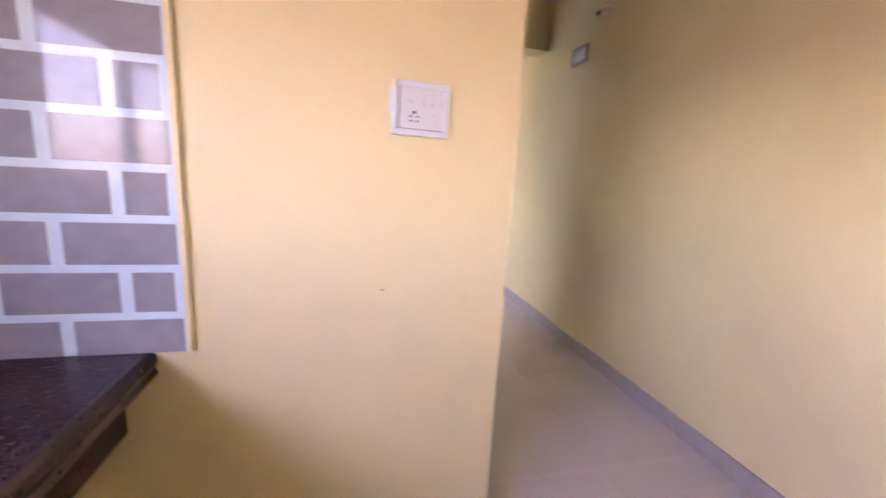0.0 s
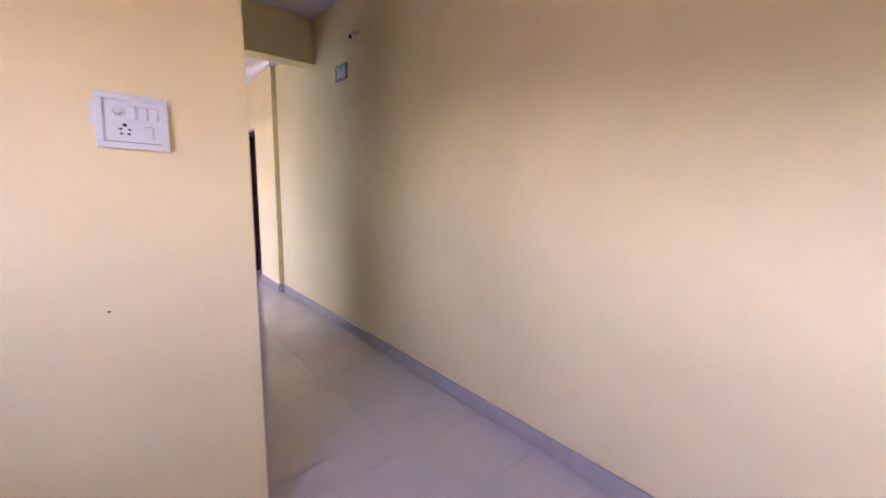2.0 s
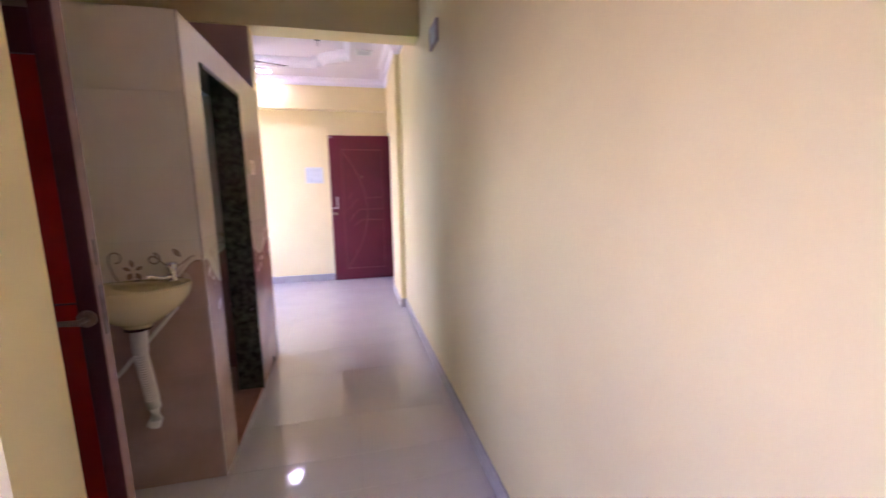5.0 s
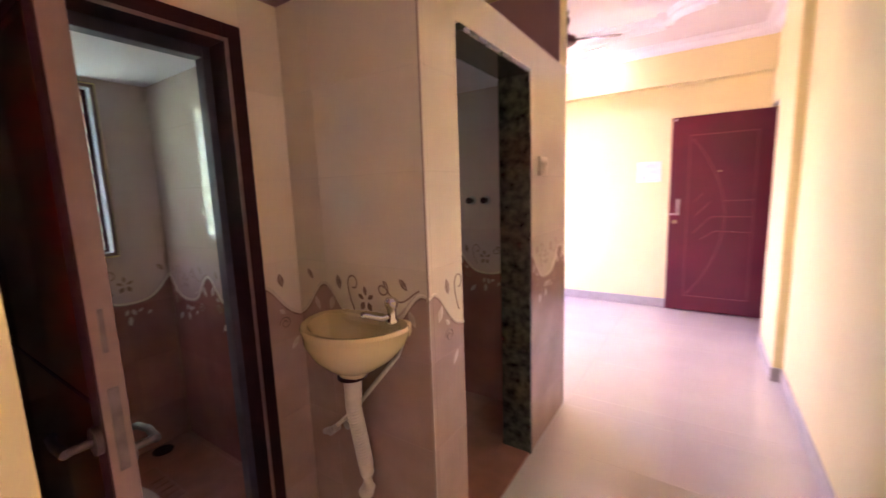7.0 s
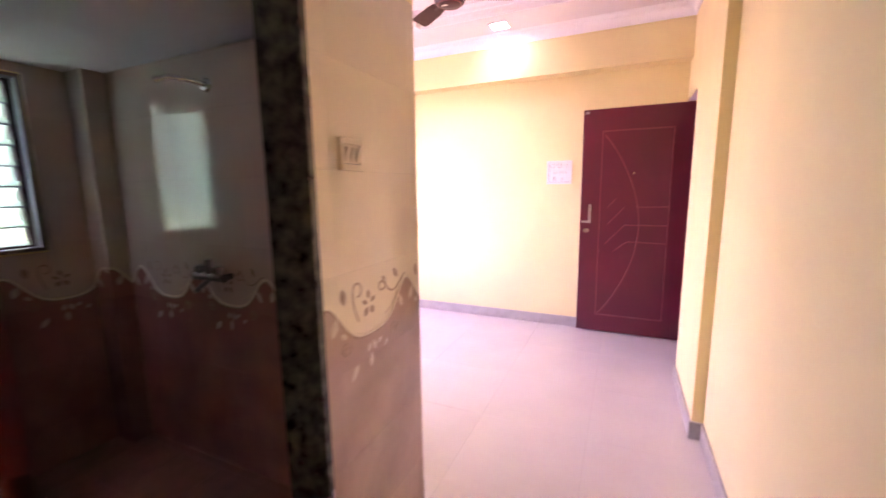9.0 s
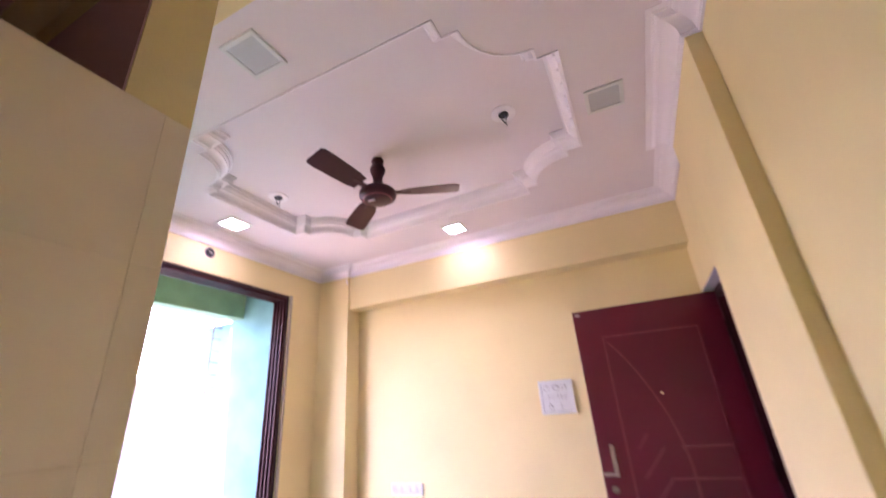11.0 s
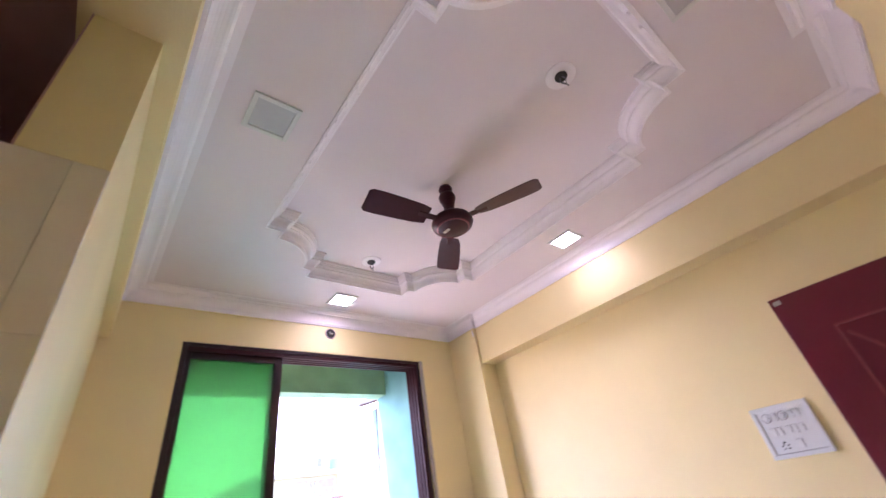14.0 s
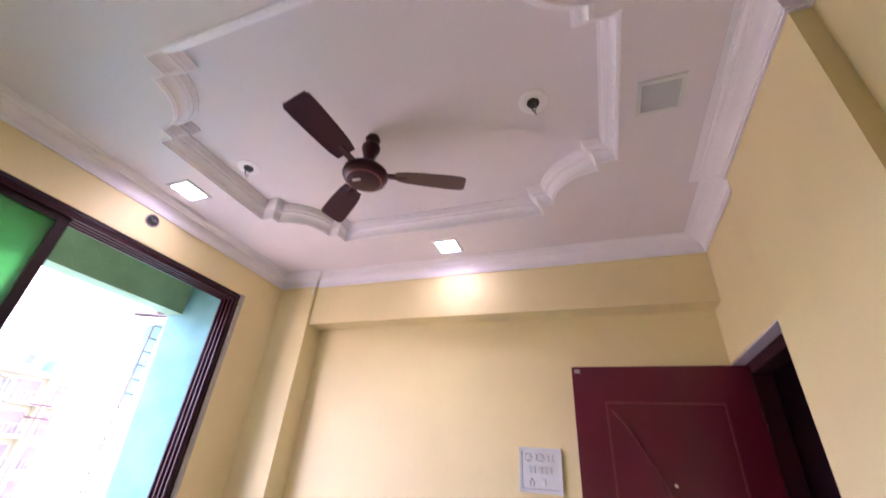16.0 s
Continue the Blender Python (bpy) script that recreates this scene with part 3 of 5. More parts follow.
for a, b, c, d in ((y0, y0 + 0.04, z0, z1), (y1 - 0.04, y1, z0, z1), (y0 + 0.04, y1 - 0.04, z0, z0 + 0.04), (y0 + 0.04, y1 - 0.04, z1 - 0.04, z1), ((y0 + y1) / 2 - 0.03, (y0 + y1) / 2 + 0.03, z0 + 0.04, z1 - 0.04)):
    box(bm, -0.74, -0.68, a, b, c, d)
part("window_frame", bm, FRAME_BROWN, kw)


# ---- entrance door ----
def bead(bm, pts, y, w=0.010, h=0.004):
    """A raised line on the door's face, along (x, z) points."""
    for (xa, za), (xb, zb) in zip(pts, pts[1:]):
        d = Vector((xb - xa, 0, zb - za))
        m = Matrix.Translation(((xa + xb) / 2, y - h / 2, (za + zb) / 2)) @ Matrix.Rotation(-math.atan2(zb - za, xb - xa), 4, "Y") @ Matrix.Diagonal((d.length + w * 0.6, h, w, 1))
        bmesh.ops.create_cube(bm, size=1, matrix=m)
    return bm


door = tagged(new("door_1"), "dark red panelled entrance door standing open against the wall", "door", kind="structure")
LEAF_Y = 7.453
leaf = part("leaf", box(B(), 1.53, 2.392, LEAF_Y, LEAF_Y + 0.034, 0.012, 2.03, 0.003), RED_WOOD, door)
L, R_, T_, B_ = 1.695, 2.245, 1.84, 0.172
part("panel_line", bead(B(), [(L, B_), (L, T_), (R_, T_), (R_, B_), (L, B_)], LEAF_Y), RED_BEAD, leaf, "raised lighter red line")
arc = []
for k in range(25):
    s = k / 24
    arc.append((1.72 + 0.30 * math.sin(math.pi * s) ** 0.85, T_ - 0.04 - (T_ - B_ - 0.06) * s))
part("panel_line", bead(B(), arc, LEAF_Y, 0.012, 0.005), RED_BEAD, leaf, "raised lighter red line")
for pts in ([(1.99, 1.175), (2.235, 1.18)], [(1.755, 0.845), (1.906, 1.016), (2.235, 1.018)], [(1.825, 0.78), (1.935, 0.868), (2.235, 0.862)], [(1.765, 1.02), (1.897, 1.172)], [(1.76, 1.172), (1.825, 1.25)]):
    part("panel_line", bead(B(), pts, LEAF_Y), RED_BEAD, leaf, "raised lighter red line")
bm = B()
box(bm, 1.600, 1.622, LEAF_Y - 0.022, LEAF_Y, 1.03, 1.20, 0.003)
box(bm, 1.540, 1.600, LEAF_Y - 0.040, LEAF_Y - 0.026, 1.036, 1.052, 0.003)
cyl(bm, (1.606, LEAF_Y - 0.022, 1.044), (1.606, LEAF_Y - 0.042, 1.044), 0.008)
part("handle", bm, STEEL, leaf, "steel lever handle on a plate", True)
part("lock", cyl(cyl(B(), (1.585, LEAF_Y, 0.962), (1.585, LEAF_Y - 0.010, 0.962), 0.022), (1.585, LEAF_Y - 0.010, 0.962), (1.585, LEAF_Y - 0.024, 0.962), 0.010), CHROME, leaf, "round chrome night latch", True)
bm = B()
box(bm, 1.545, 1.575, LEAF_Y - 0.003, LEAF_Y, 1.995, 2.015)
part("latch", bm, STEEL, leaf, "small steel top latch")
part("peephole", cyl(B(), (1.96, LEAF_Y, 1.47), (1.96, LEAF_Y - 0.004, 1.47), 0.008), CHROME, leaf)
bm = B()
box(bm, 2.395, 2.475, 7.455, 7.516, 0.0, 2.049, 0.003)
box(bm, 2.395, 2.475, 6.681, 6.742, 0.0, 2.049, 0.003)
box(bm, 2.395, 2.475, 6.742, 7.455, 1.99, 2.049, 0.003)
part("door_frame", bm, MAROON, door)
for z in (0.25, 1.05, 1.8):
    part("hinge", cyl(B(), (2.393, LEAF_Y - 0.004, z - 0.05), (2.393, LEAF_Y - 0.004, z + 0.05), 0.007), MAROON, door)
bm = B()
box(bm, 2.335, 2.394, 6.681, 7.516, 2.044, 2.0495)
part("reveal", bm, WHITE, door, "bare white plaster strip under the lintel")


# ---- toilet door and shower door ----
bdoor = tagged(new("door_2"), "dark red toilet door standing wide open across the passage", "door", kind="structure")
bm = B()
YN, YF = 2.750, 2.782
XH, XF = 0.555, 1.182
box(bm, XF - 0.042, XF, YN, YF, 0.02, 1.87, 0.003)
box(bm, XH, XH + 0.042, YN, YF, 0.02, 1.87, 0.003)
for z0, z1 in ((0.02, 0.12), (1.62, 1.71), (1.81, 1.87)):
    box(bm, XH + 0.042, XF - 0.042, YN, YF, z0, z1)
bleaf = part("leaf", bm, MAROON, bdoor)
part("panel", box(B(), XH + 0.042, XF - 0.042, YN + 0.010, YF - 0.010, 0.12, 1.62), LEAF_RED, bleaf, "glossy dark red door panel")
part("panel_joint", box(B(), XH + 0.042, XF - 0.042, YN + 0.008, YN + 0.0098, 1.068, 1.072), MAROON, bleaf, "dark joint across the panel")
bm = B()
box(bm, XH + 0.042, XF - 0.042, YN + 0.016, YF - 0.016, 1.71, 1.81)
part("vent_pane", bm, FROST, bleaf, "frosted grey vent pane")
part("edge_band", box(B(), XF, XF + 0.003, YN + 0.002, YF - 0.002, 0.02, 1.87), PVC_EDGE, bleaf, "worn brown leaf edge")
bm = B()
cyl(bm, (XF - 0.022, YN, 1.035), (XF - 0.022, YN - 0.008, 1.035), 0.020)
cyl(bm, (XF - 0.022, YN - 0.008, 1.035), (XF - 0.022, YN - 0.035, 1.035), 0.006)
tube(bm, [(XF - 0.018, YN - 0.036, 1.035), (XF - 0.05, YN - 0.040, 1.037), (XF - 0.088, YN - 0.036, 1.034), (XF - 0.10, YN - 0.030, 1.030)], [0.007, 0.006, 0.006, 0.005])
part("handle", bm, OLD_STEEL, bleaf, "worn steel lever handle", True)
bm = B()
cyl(bm, (XF - 0.035, YF, 0.995), (XF - 0.035, YF + 0.006, 0.995), 0.020)
cyl(bm, (XF - 0.035, YF + 0.006, 0.995), (XF - 0.035, YF + 0.034, 0.995), 0.006)
tube(bm, [(XF - 0.030, YF + 0.035, 0.995), (XF - 0.07, YF + 0.039, 0.997), (XF - 0.105, YF + 0.035, 0.993), (XF - 0.115, YF + 0.028, 0.988)], [0.007, 0.006, 0.006, 0.005])
part("handle", bm, OLD_STEEL, bleaf, "worn steel lever handle", True)
bm = B()
box(bm, XF + 0.003, XF + 0.005, YN + 0.010, YF - 0.010, 0.99, 1.11)
part("lock_plate", bm, OLD_STEEL, bleaf)
bm = B()
box(bm, XF + 0.003, XF + 0.005, YN + 0.012, YF - 0.014, 1.16, 1.22)
part("lock_plate", bm, OLD_STEEL, bleaf)
bm = B()
box(bm, 0.44, 0.536, 3.345, 3.404, 0.0, 1.914, 0.004)
box(bm, 0.44, 0.536, 2.736, 2.790, 0.0, 1.914, 0.004)
box(bm, 0.44, 0.536, 2.790, 3.345, 1.855, 1.914, 0.004)
part("door_frame", bm, MAROON, bdoor)
bm = B()
box(bm, 0.39, 0.44, 3.322, 3.404, 0.0, 1.90, 0.003)
box(bm, 0.39, 0.44, 2.736, 2.81, 0.0, 1.90, 0.003)
box(bm, 0.39, 0.44, 2.81, 3.322, 1.82, 1.90, 0.003)
part("door_frame", bm, GREY_FRAME, bdoor, "blue-grey inner door frame")
bm = B()
box(bm, 0.535, 0.541, 3.345, 3.356, 0.0, 1.866)
box(bm, 0.535, 0.541, 2.80, 3.345, 1.855, 1.866)
part("frame_bead", bm, PVC_EDGE, bdoor)

gdoor = tagged(new("door_3"), "dark green granite door lining of the shower room", "door", kind="structure")
bm = B()
box(bm, 1.000, 1.156, 4.382, 4.404, 0.0, 1.894, 0.002)
part("lining", bm, GRANITE, gdoor)
bm = B()
box(bm, 1.000, 1.140, 3.756, 3.772, 0.0, 1.894, 0.002)
part("lining", bm, GRANITE, gdoor)
bm = B()
box(bm, 1.000, 1.156, 3.772, 4.382, 1.872, 1.894, 0.002)
part("lining", bm, GRANITE, gdoor)
part("threshold", box(B(), 0.995, 1.150, 3.776, 4.382, 0.0, 0.012, 0.002), BATH_FLOOR, gdoor, "brown stone threshold")
sleaf = part("leaf", box(B(), 0, 0.55, -0.016, 0.016, 0.02, 1.85, 0.003), LEAF_RED, gdoor, "glossy red shower door leaf swung inwards")
sleaf.matrix_basis = pose(0.985, 3.80, 0, 0, 0, 160)


# ---- ceiling fan ----
def ceiling_fan(x, y):
    f = thing("ceiling_fan", "dark brown three-blade ceiling fan hanging from the plaster tray", "fan", (x, y, 0))
    part("canopy", lathe(B(), [(0.004, 2.831), (0.030, 2.828), (0.036, 2.812), (0.030, 2.800), (0.012, 2.792)]), FAN_BROWN, f, "", True)
    part("downrod", lathe(B(), [(0.012, 2.80), (0.013, 2.782), (0.036, 2.778), (0.043, 2.764), (0.043, 2.748), (0.036, 2.728), (0.027, 2.70), (0.026, 2.672), (0.036, 2.652)]), FAN_BROWN, f, "", True)
    motor = part("motor", lathe(B(), [(0.026, 2.660), (0.044, 2.652), (0.054, 2.637), (0.085, 2.622), (0.100, 2.608), (0.104, 2.590), (0.098, 2.575), (0.078, 2.562), (0.020, 2.556)]), FAN_BROWN, f, "", True)
    part("badge", box(B(), -0.045, -0.005, -0.030, -0.016, 2.5545, 2.560), PLASTIC, motor, "pale badge under the motor")
    part("trim_ring", lathe(B(), [(0.070, 2.563), (0.076, 2.560), (0.082, 2.564)]), RED_BEAD, motor, "", True)
    bm = B()
    secs = [(0.14, 0.042), (0.19, 0.053), (0.28, 0.059), (0.39, 0.063), (0.44, 0.061), (0.456, 0.047)]
    rows = []
    for r, w in secs:
        rows.append([bm.verts.new((r, -w, 2.592)), bm.verts.new((r, 0, 2.604)), bm.verts.new((r, w, 2.616)), bm.verts.new((r, w, 2.612)), bm.verts.new((r, 0, 2.600)), bm.verts.new((r, -w, 2.588))])
    for a, b in zip(rows, rows[1:]):
        for k in range(6):
            bm.faces.new((a[k], a[(k + 1) % 6], b[(k + 1) % 6], b[k]))
    bm.faces.new(rows[0])
    bm.faces.new(rows[-1])
    blade_mesh = mesh_of("blade", bm, FAN_BROWN)
    bm = B()
    box(bm, 0.085, 0.19, -0.016, 0.016, 2.598, 2.604)
    cyl(bm, (0.165, -0.01, 2.604), (0.165, -0.01, 2.61), 0.005)
    iron_mesh = mesh_of("blade_iron", bm, FAN_BROWN)
    for k in range(3):
        b = new("blade", blade_mesh)
        b.parent = f
        b.matrix_basis = pose(0, 0, 0, 0, 0, 24 + 120 * k)
        i = new("blade_iron", iron_mesh)
        i.parent = b
    return f


ceiling_fan(0.775, 6.195)


# ---- ceiling panels and pendant points ----
def led_panel(x, y, lit):
    t = thing("ceiling_light", "square white ceiling panel light, " + ("switched on" if lit else "switched off"), "ceiling light", (x, y, PERIM), "ceiling panel lights")
    s, w = 0.083, 0.018
    bm = B()
    for a, b, c, d in ((-s, s, -s, -s + w), (-s, s, s - w, s), (-s, -s + w, -s + w, s - w), (s - w, s, -s + w, s - w)):
        box(bm, a, b, c, d, -0.010, 0.0, 0.002)
    part("frame", bm, PLASTIC, t)
    part("diffuser", box(B(), -s + w, s - w, -s + w, s - w, -0.006, -0.001), LED if lit else PANEL_OFF, t, "glowing diffuser" if lit else "grey unlit diffuser")


led_panel(-0.39, 6.19, True)
led_panel(0.845, 7.11, True)
led_panel(0.838, 5.30, False)
led_panel(2.00, 6.22, False)


def pendant_point(x, y):
    t = thing("ceiling_rose", "round white ceiling plate with a dark hook and loose wires", "ceiling rose", (x, y, TOP), "ceiling hook points")
    part("plate", lathe(B(), [(0.062, 0.0), (0.062, -0.003), (0.058, -0.005), (0.02, -0.005)]), WHITE, t, "", True)
    part("box_hole", cyl(B(), (0, 0, -0.0045), (0, 0, -0.010), 0.026), BLACK, t, "dark round box opening", True)
    bm = B()
    tube(bm, [(0.004, 0, -0.008), (0.012, 0.004, -0.030), (0.004, 0.006, -0.055), (0.010, 0.002, -0.075)], 0.003, 6)
    tube(bm, [(-0.006, 0, -0.008), (-0.010, -0.004, -0.034), (0.002, -0.002, -0.06)], 0.003, 6)
    part("wire", bm, GREY_FRAME, t, "loose dark wires", True)


pendant_point(1.536, 6.20)
pendant_point(-0.01, 6.205)


# ---- switchboards ----
def switchboard(name, label, m, w, h, rows, sockets=(), plastic=None):
    """A modular plate w by h; rows of (x, z, w, h) rockers and socket centres; it faces -y before m."""
    t = thing(name, label, "switch")
    t.matrix_basis = m
    bm = B()
    fr = 0.018
    for a, b, c, d in ((-w / 2, w / 2, -h / 2, -h / 2 + fr), (-w / 2, w / 2, h / 2 - fr, h / 2), (-w / 2, -w / 2 + fr, -h / 2 + fr, h / 2 - fr), (w / 2 - fr, w / 2, -h / 2 + fr, h / 2 - fr)):
        box(bm, a, b, -0.016, 0.0, c, d, 0.002)
    part("frame", bm, plastic or PLASTIC, t)
    part("plate", box(B(), -w / 2 + fr, w / 2 - fr, -0.011, 0.0, -h / 2 + fr, h / 2 - fr), plastic or PLASTIC, t)
    # dark strips draw the shadow inside the frame and beside each rocker
    part("gap_line", box(box(B(), -w / 2 + fr, w / 2 - fr, -0.0116, -0.011, -h / 2 + fr, -h / 2 + fr + 0.002), -w / 2 + fr, -w / 2 + fr + 0.002, -0.0116, -0.011, -h / 2 + fr + 0.002, h / 2 - fr), PLASTIC_GREY, t)
    for x, z, a, b in rows:
        bm = B()
        r = bmesh.ops.create_cube(bm, size=1, matrix=Matrix.Translation((x, -0.014, z)) @ Matrix.Rotation(radians(15), 4, "X") @ Matrix.Diagonal((a, 0.010, b, 1)))
        part("rocker", bm, plastic or PLASTIC, t)
        part("rocker_gap_shade", box(B(), x + a / 2, x + a / 2 + 0.002, -0.0125, -0.011, z - b / 2, z + b / 2), PLASTIC_GREY, t)
    for x, z, s in sockets:
        bm = B()
        for dx, dz, r in ((0, 0.011, 0.0042), (-0.008, 0.002, 0.003), (0.008, 0.002, 0.003), (-0.007, -0.008, 0.003), (0.007, -0.008, 0.003)):
            cyl(bm, (x + dx * s, -0.0108, z + dz * s), (x + dx * s, -0.0118, z + dz * s), r * s, seg=8)
        part("socket_holes", bm, BLACK, t)
    return t


FACE_E = lambda x, y, z: Matrix.Translation((x, y, z)) @ Matrix.Rotation(radians(90), 4, "Z")
FACE_W = lambda x, y, z: Matrix.Translation((x, y, z)) @ Matrix.Rotation(radians(-90), 4, "Z")
sw = switchboard("switchboard", "white modular switchboard with fan regulator and socket on the kitchen wall", pose(0.824, 2.5095, 1.487, 0, 1.2, 0), 0.168, 0.152,
                 [(-0.005, 0.026, 0.021, 0.036), (0.022, 0.026, 0.021, 0.036), (0.047, 0.026, 0.021, 0.036), (0.034, -0.028, 0.021, 0.036)], [(-0.020, -0.024, 1.25)])
part("regulator_knob", cyl(cyl(B(), (-0.034, -0.011, 0.027), (-0.034, -0.016, 0.027), 0.015), (-0.034, -0.016, 0.027), (-0.034, -0.028, 0.027), 0.011, 0.009), PLASTIC, sw, "round fan regulator knob", True)
part("side_box", box(B(), -0.094, -0.084, -0.012, 0.0, -0.02, 0.05), PLASTIC, sw)
big = switchboard("switchboard", "large white modular switchboard beside the entrance door", pose(1.322, NORTH - 0.0005, 1.496), 0.23, 0.216,
            [(-0.030, 0.06, 0.018, 0.034), (0.036, 0.06, 0.018, 0.034), (0.060, 0.06, 0.018, 0.034),
             (-0.06, 0.0, 0.018, 0.034), (-0.036, 0.0, 0.018, 0.034), (0.0, 0.0, 0.018, 0.034), (0.022, 0.0, 0.018, 0.034), (0.05, 0.0, 0.018, 0.034), (0.014, -0.058, 0.02, 0.034)], [(-0.045, -0.06, 1.3)])
for x in (-0.062, 0.004):
    part("regulator_knob", cyl(cyl(B(), (x, -0.011, 0.06), (x, -0.014, 0.06), 0.017), (x, -0.014, 0.06), (x, -0.024, 0.06), 0.011, 0.009), PLASTIC, big, "round fan regulator knob", True)
    part("dial_ring", lathe(B(), [(0.0172, -0.0015), (0.0195, -0.0015), (0.0195, 0.0), (0.0172, 0.0)]), PLASTIC_GREY, big).matrix_basis = Matrix.Translation((x, -0.0112, 0.06)) @ Matrix.Rotation(radians(90), 4, "X")
switchboard("socket_outlet", "long white socket plate low on the living room wall", pose(0.124, NORTH - 0.0005, 0.943), 0.265, 0.075,
            [(-0.10, 0, 0.012, 0.03), (0.02, 0.0, 0.018, 0.034)], [(-0.045, -0.002, 1.1), (0.085, -0.002, 1.1)])
switchboard("light_switch", "cream switch plate on the tiled wall by the shower door", FACE_E(1.1505, 4.552, 1.466), 0.105, 0.092,
            [(-0.024, 0, 0.016, 0.04), (0.002, 0, 0.016, 0.04), (0.028, 0, 0.016, 0.04)], (), CREAM_PLASTIC)
plate = switchboard("junction_plate", "small white point plate high on the passage wall", FACE_W(2.3395, 4.254, 2.252), 0.20, 0.128,
            [(-0.05, 0.03, 0.018, 0.024), (-0.022, 0.03, 0.018, 0.024), (0.01, 0.03, 0.018, 0.024)])

for piece in plate.children:
    if piece.name.startswith("frame"):
        piece.data.materials[0] = MAUVE_PLASTIC

# bulb holder, pipe hole, nail
t = thing("bulb_holder", "cream plastic bulb holder without a bulb on the passage wall", "light fitting", (2.34, 3.965, 2.47))
part("base", cyl(B(), (0, 0, 0), (-0.012, 0, 0), 0.034, 0.028), CREAM_PLASTIC, t, "", True)
part("holder", cyl(B(), (-0.010, 0, 0), (-0.068, 0, -0.026), 0.026, 0.017), CREAM_PLASTIC, t, "", True)
part("mouth", cyl(B(), (-0.068, 0, -0.026), (-0.073, 0, -0.0285), 0.016, 0.015), FAN_BROWN, t, "dark brown holder mouth", True)
t = thing("pipe_hole", "open pipe hole with dark wires above the balcony window", "pipe hole", (WEST, 6.229, 2.598))
part("collar", cyl(B(), (0.0, 0, 0), (0.004, 0, 0), 0.041, 0.037, 11), MAUVE_PLASTIC, t, "rough chipped plaster ring")
part("hole", cyl(B(), (0.002, 0, 0), (0.006, 0, 0), 0.034, 0.034, 9), BLACK, t)
part("wire", tube(tube(B(), [(0.004, 0, 0), (0.02, 0.005, -0.004), (0.03, 0.0, -0.014)], 0.004, 6), [(0.004, -0.008, 0.006), (0.018, -0.012, 0.0), (0.024, -0.01, -0.012)], 0.004, 6), STEEL, t)
t = tagged(part("nail_hole", cyl(B(), (0.724, 2.5098, 0.937), (0.724, 2.508, 0.937), 0.0035, 0.0025, 8), BLACK), "dark nail hole in the kitchen wall", "nail hole")

# conduit stub at the corner pillar
t = tagged(part("conduit_stub", tube(B(), [(-0.345, 7.341, 2.655), (-0.345, 7.337, 2.62), (-0.345, 7.341, 2.58)], 0.006, 8), WHITE, None, "", True), "short white conduit stub beside the beam", "conduit")

# ---- wash basin ----
basin = thing("wash_basin", "ivory ceramic wall wash basin in the tiled niche", "wash basin", (0.94, 3.549, 0.0))


def basin_ring(bm, rx, ry, z, n=40, flat=0.0):
    vs = []
    sink = min(1.0, max(0.0, (0.945 - z) / 0.12))
    for k in range(n):
        a = 2 * math.pi * k / n
        x, y = 0.92 * rx * math.cos(a), 0.72 * ry * math.sin(a)
        y = y if y < 0 else y * flat * 1.38
        vs.append(bm.verts.new((x, y - 0.09 - 0.045 * sink, z - 0.012 - 0.16 * max(0.0, 0.945 - z))))
    return vs


bm = B()
spec = [(0.200, 0.235, 0.945, 0.37), (0.206, 0.245, 0.965, 0.37), (0.200, 0.240, 0.975, 0.36), (0.180, 0.215, 0.972, 0.22), (0.170, 0.200, 0.950, 0.18), (0.140, 0.160, 0.905, 0.15), (0.070, 0.080, 0.873, 0.3), (0.015, 0.015, 0.868, 0.5)]
ins = [basin_ring(bm, a, b, c, 40, f) for a, b, c, f in spec]
outs = [basin_ring(bm, a, b, c, 40, f) for a, b, c, f in [(0.194, 0.226, 0.926, 0.38), (0.160, 0.182, 0.890, 0.45), (0.105, 0.120, 0.858, 0.7), (0.058, 0.062, 0.840, 1.0), (0.045, 0.048, 0.822, 1.0)]]
for a, b in list(zip(ins, ins[1:])) + [(ins[0], outs[0])] + list(zip(outs, outs[1:])):
    for k in range(40):
        bm.faces.new((a[k], a[(k + 1) % 40], b[(k + 1) % 40], b[k]))
bm.faces.new(ins[-1])
bm.faces.new(outs[-1])
bowl = part("bowl", bm, IVORY, basin, "", True)
part("back_ledge", box(B(), -0.150, 0.150, -0.062, -0.001, 0.905, 0.962, 0.018), IVORY, basin)
part("drain", cyl(B(), (0, -0.135, 0.843), (0, -0.135, 0.848), 0.02), CHROME, bowl)
bm = B()
cyl(bm, (0, -0.135, 0.792), (-0.004, -0.135, 0.69), 0.029, 0.026)
pts, rad = [], []
for k in range(40):
    s = k / 39
    pts.append((-0.005 + 0.006 * s, -0.135 + 0.03 * s, 0.69 - 0.21 * s))
    rad.append(0.026 if k % 2 else 0.022)
tube(bm, pts, rad, 14)
tube(bm, [pts[-1], (0.003, -0.102, 0.44), (0.002, -0.100, 0.385), (-0.010, -0.102, 0.358)], [0.024, 0.024, 0.023, 0.026], 14)
part("waste_pipe", bm, PIPE, basin, "white corrugated waste pipe", True)
part("seal_ring", lathe(B(), [(0.038, 0.800), (0.046, 0.797), (0.046, 0.791), (0.038, 0.788)], (0, -0.135, 0)), MAROON, basin, "dark rubber ring", True)
bm = B()
tube(bm, [(0.13, -0.03, 0.90), (0.10, -0.03, 0.84), (-0.13, -0.025, 0.58), (-0.235, -0.02, 0.485)], 0.008, 8)
part("supply_pipe", bm, PIPE, basin, "thin white supply pipe", True)
bm = B()
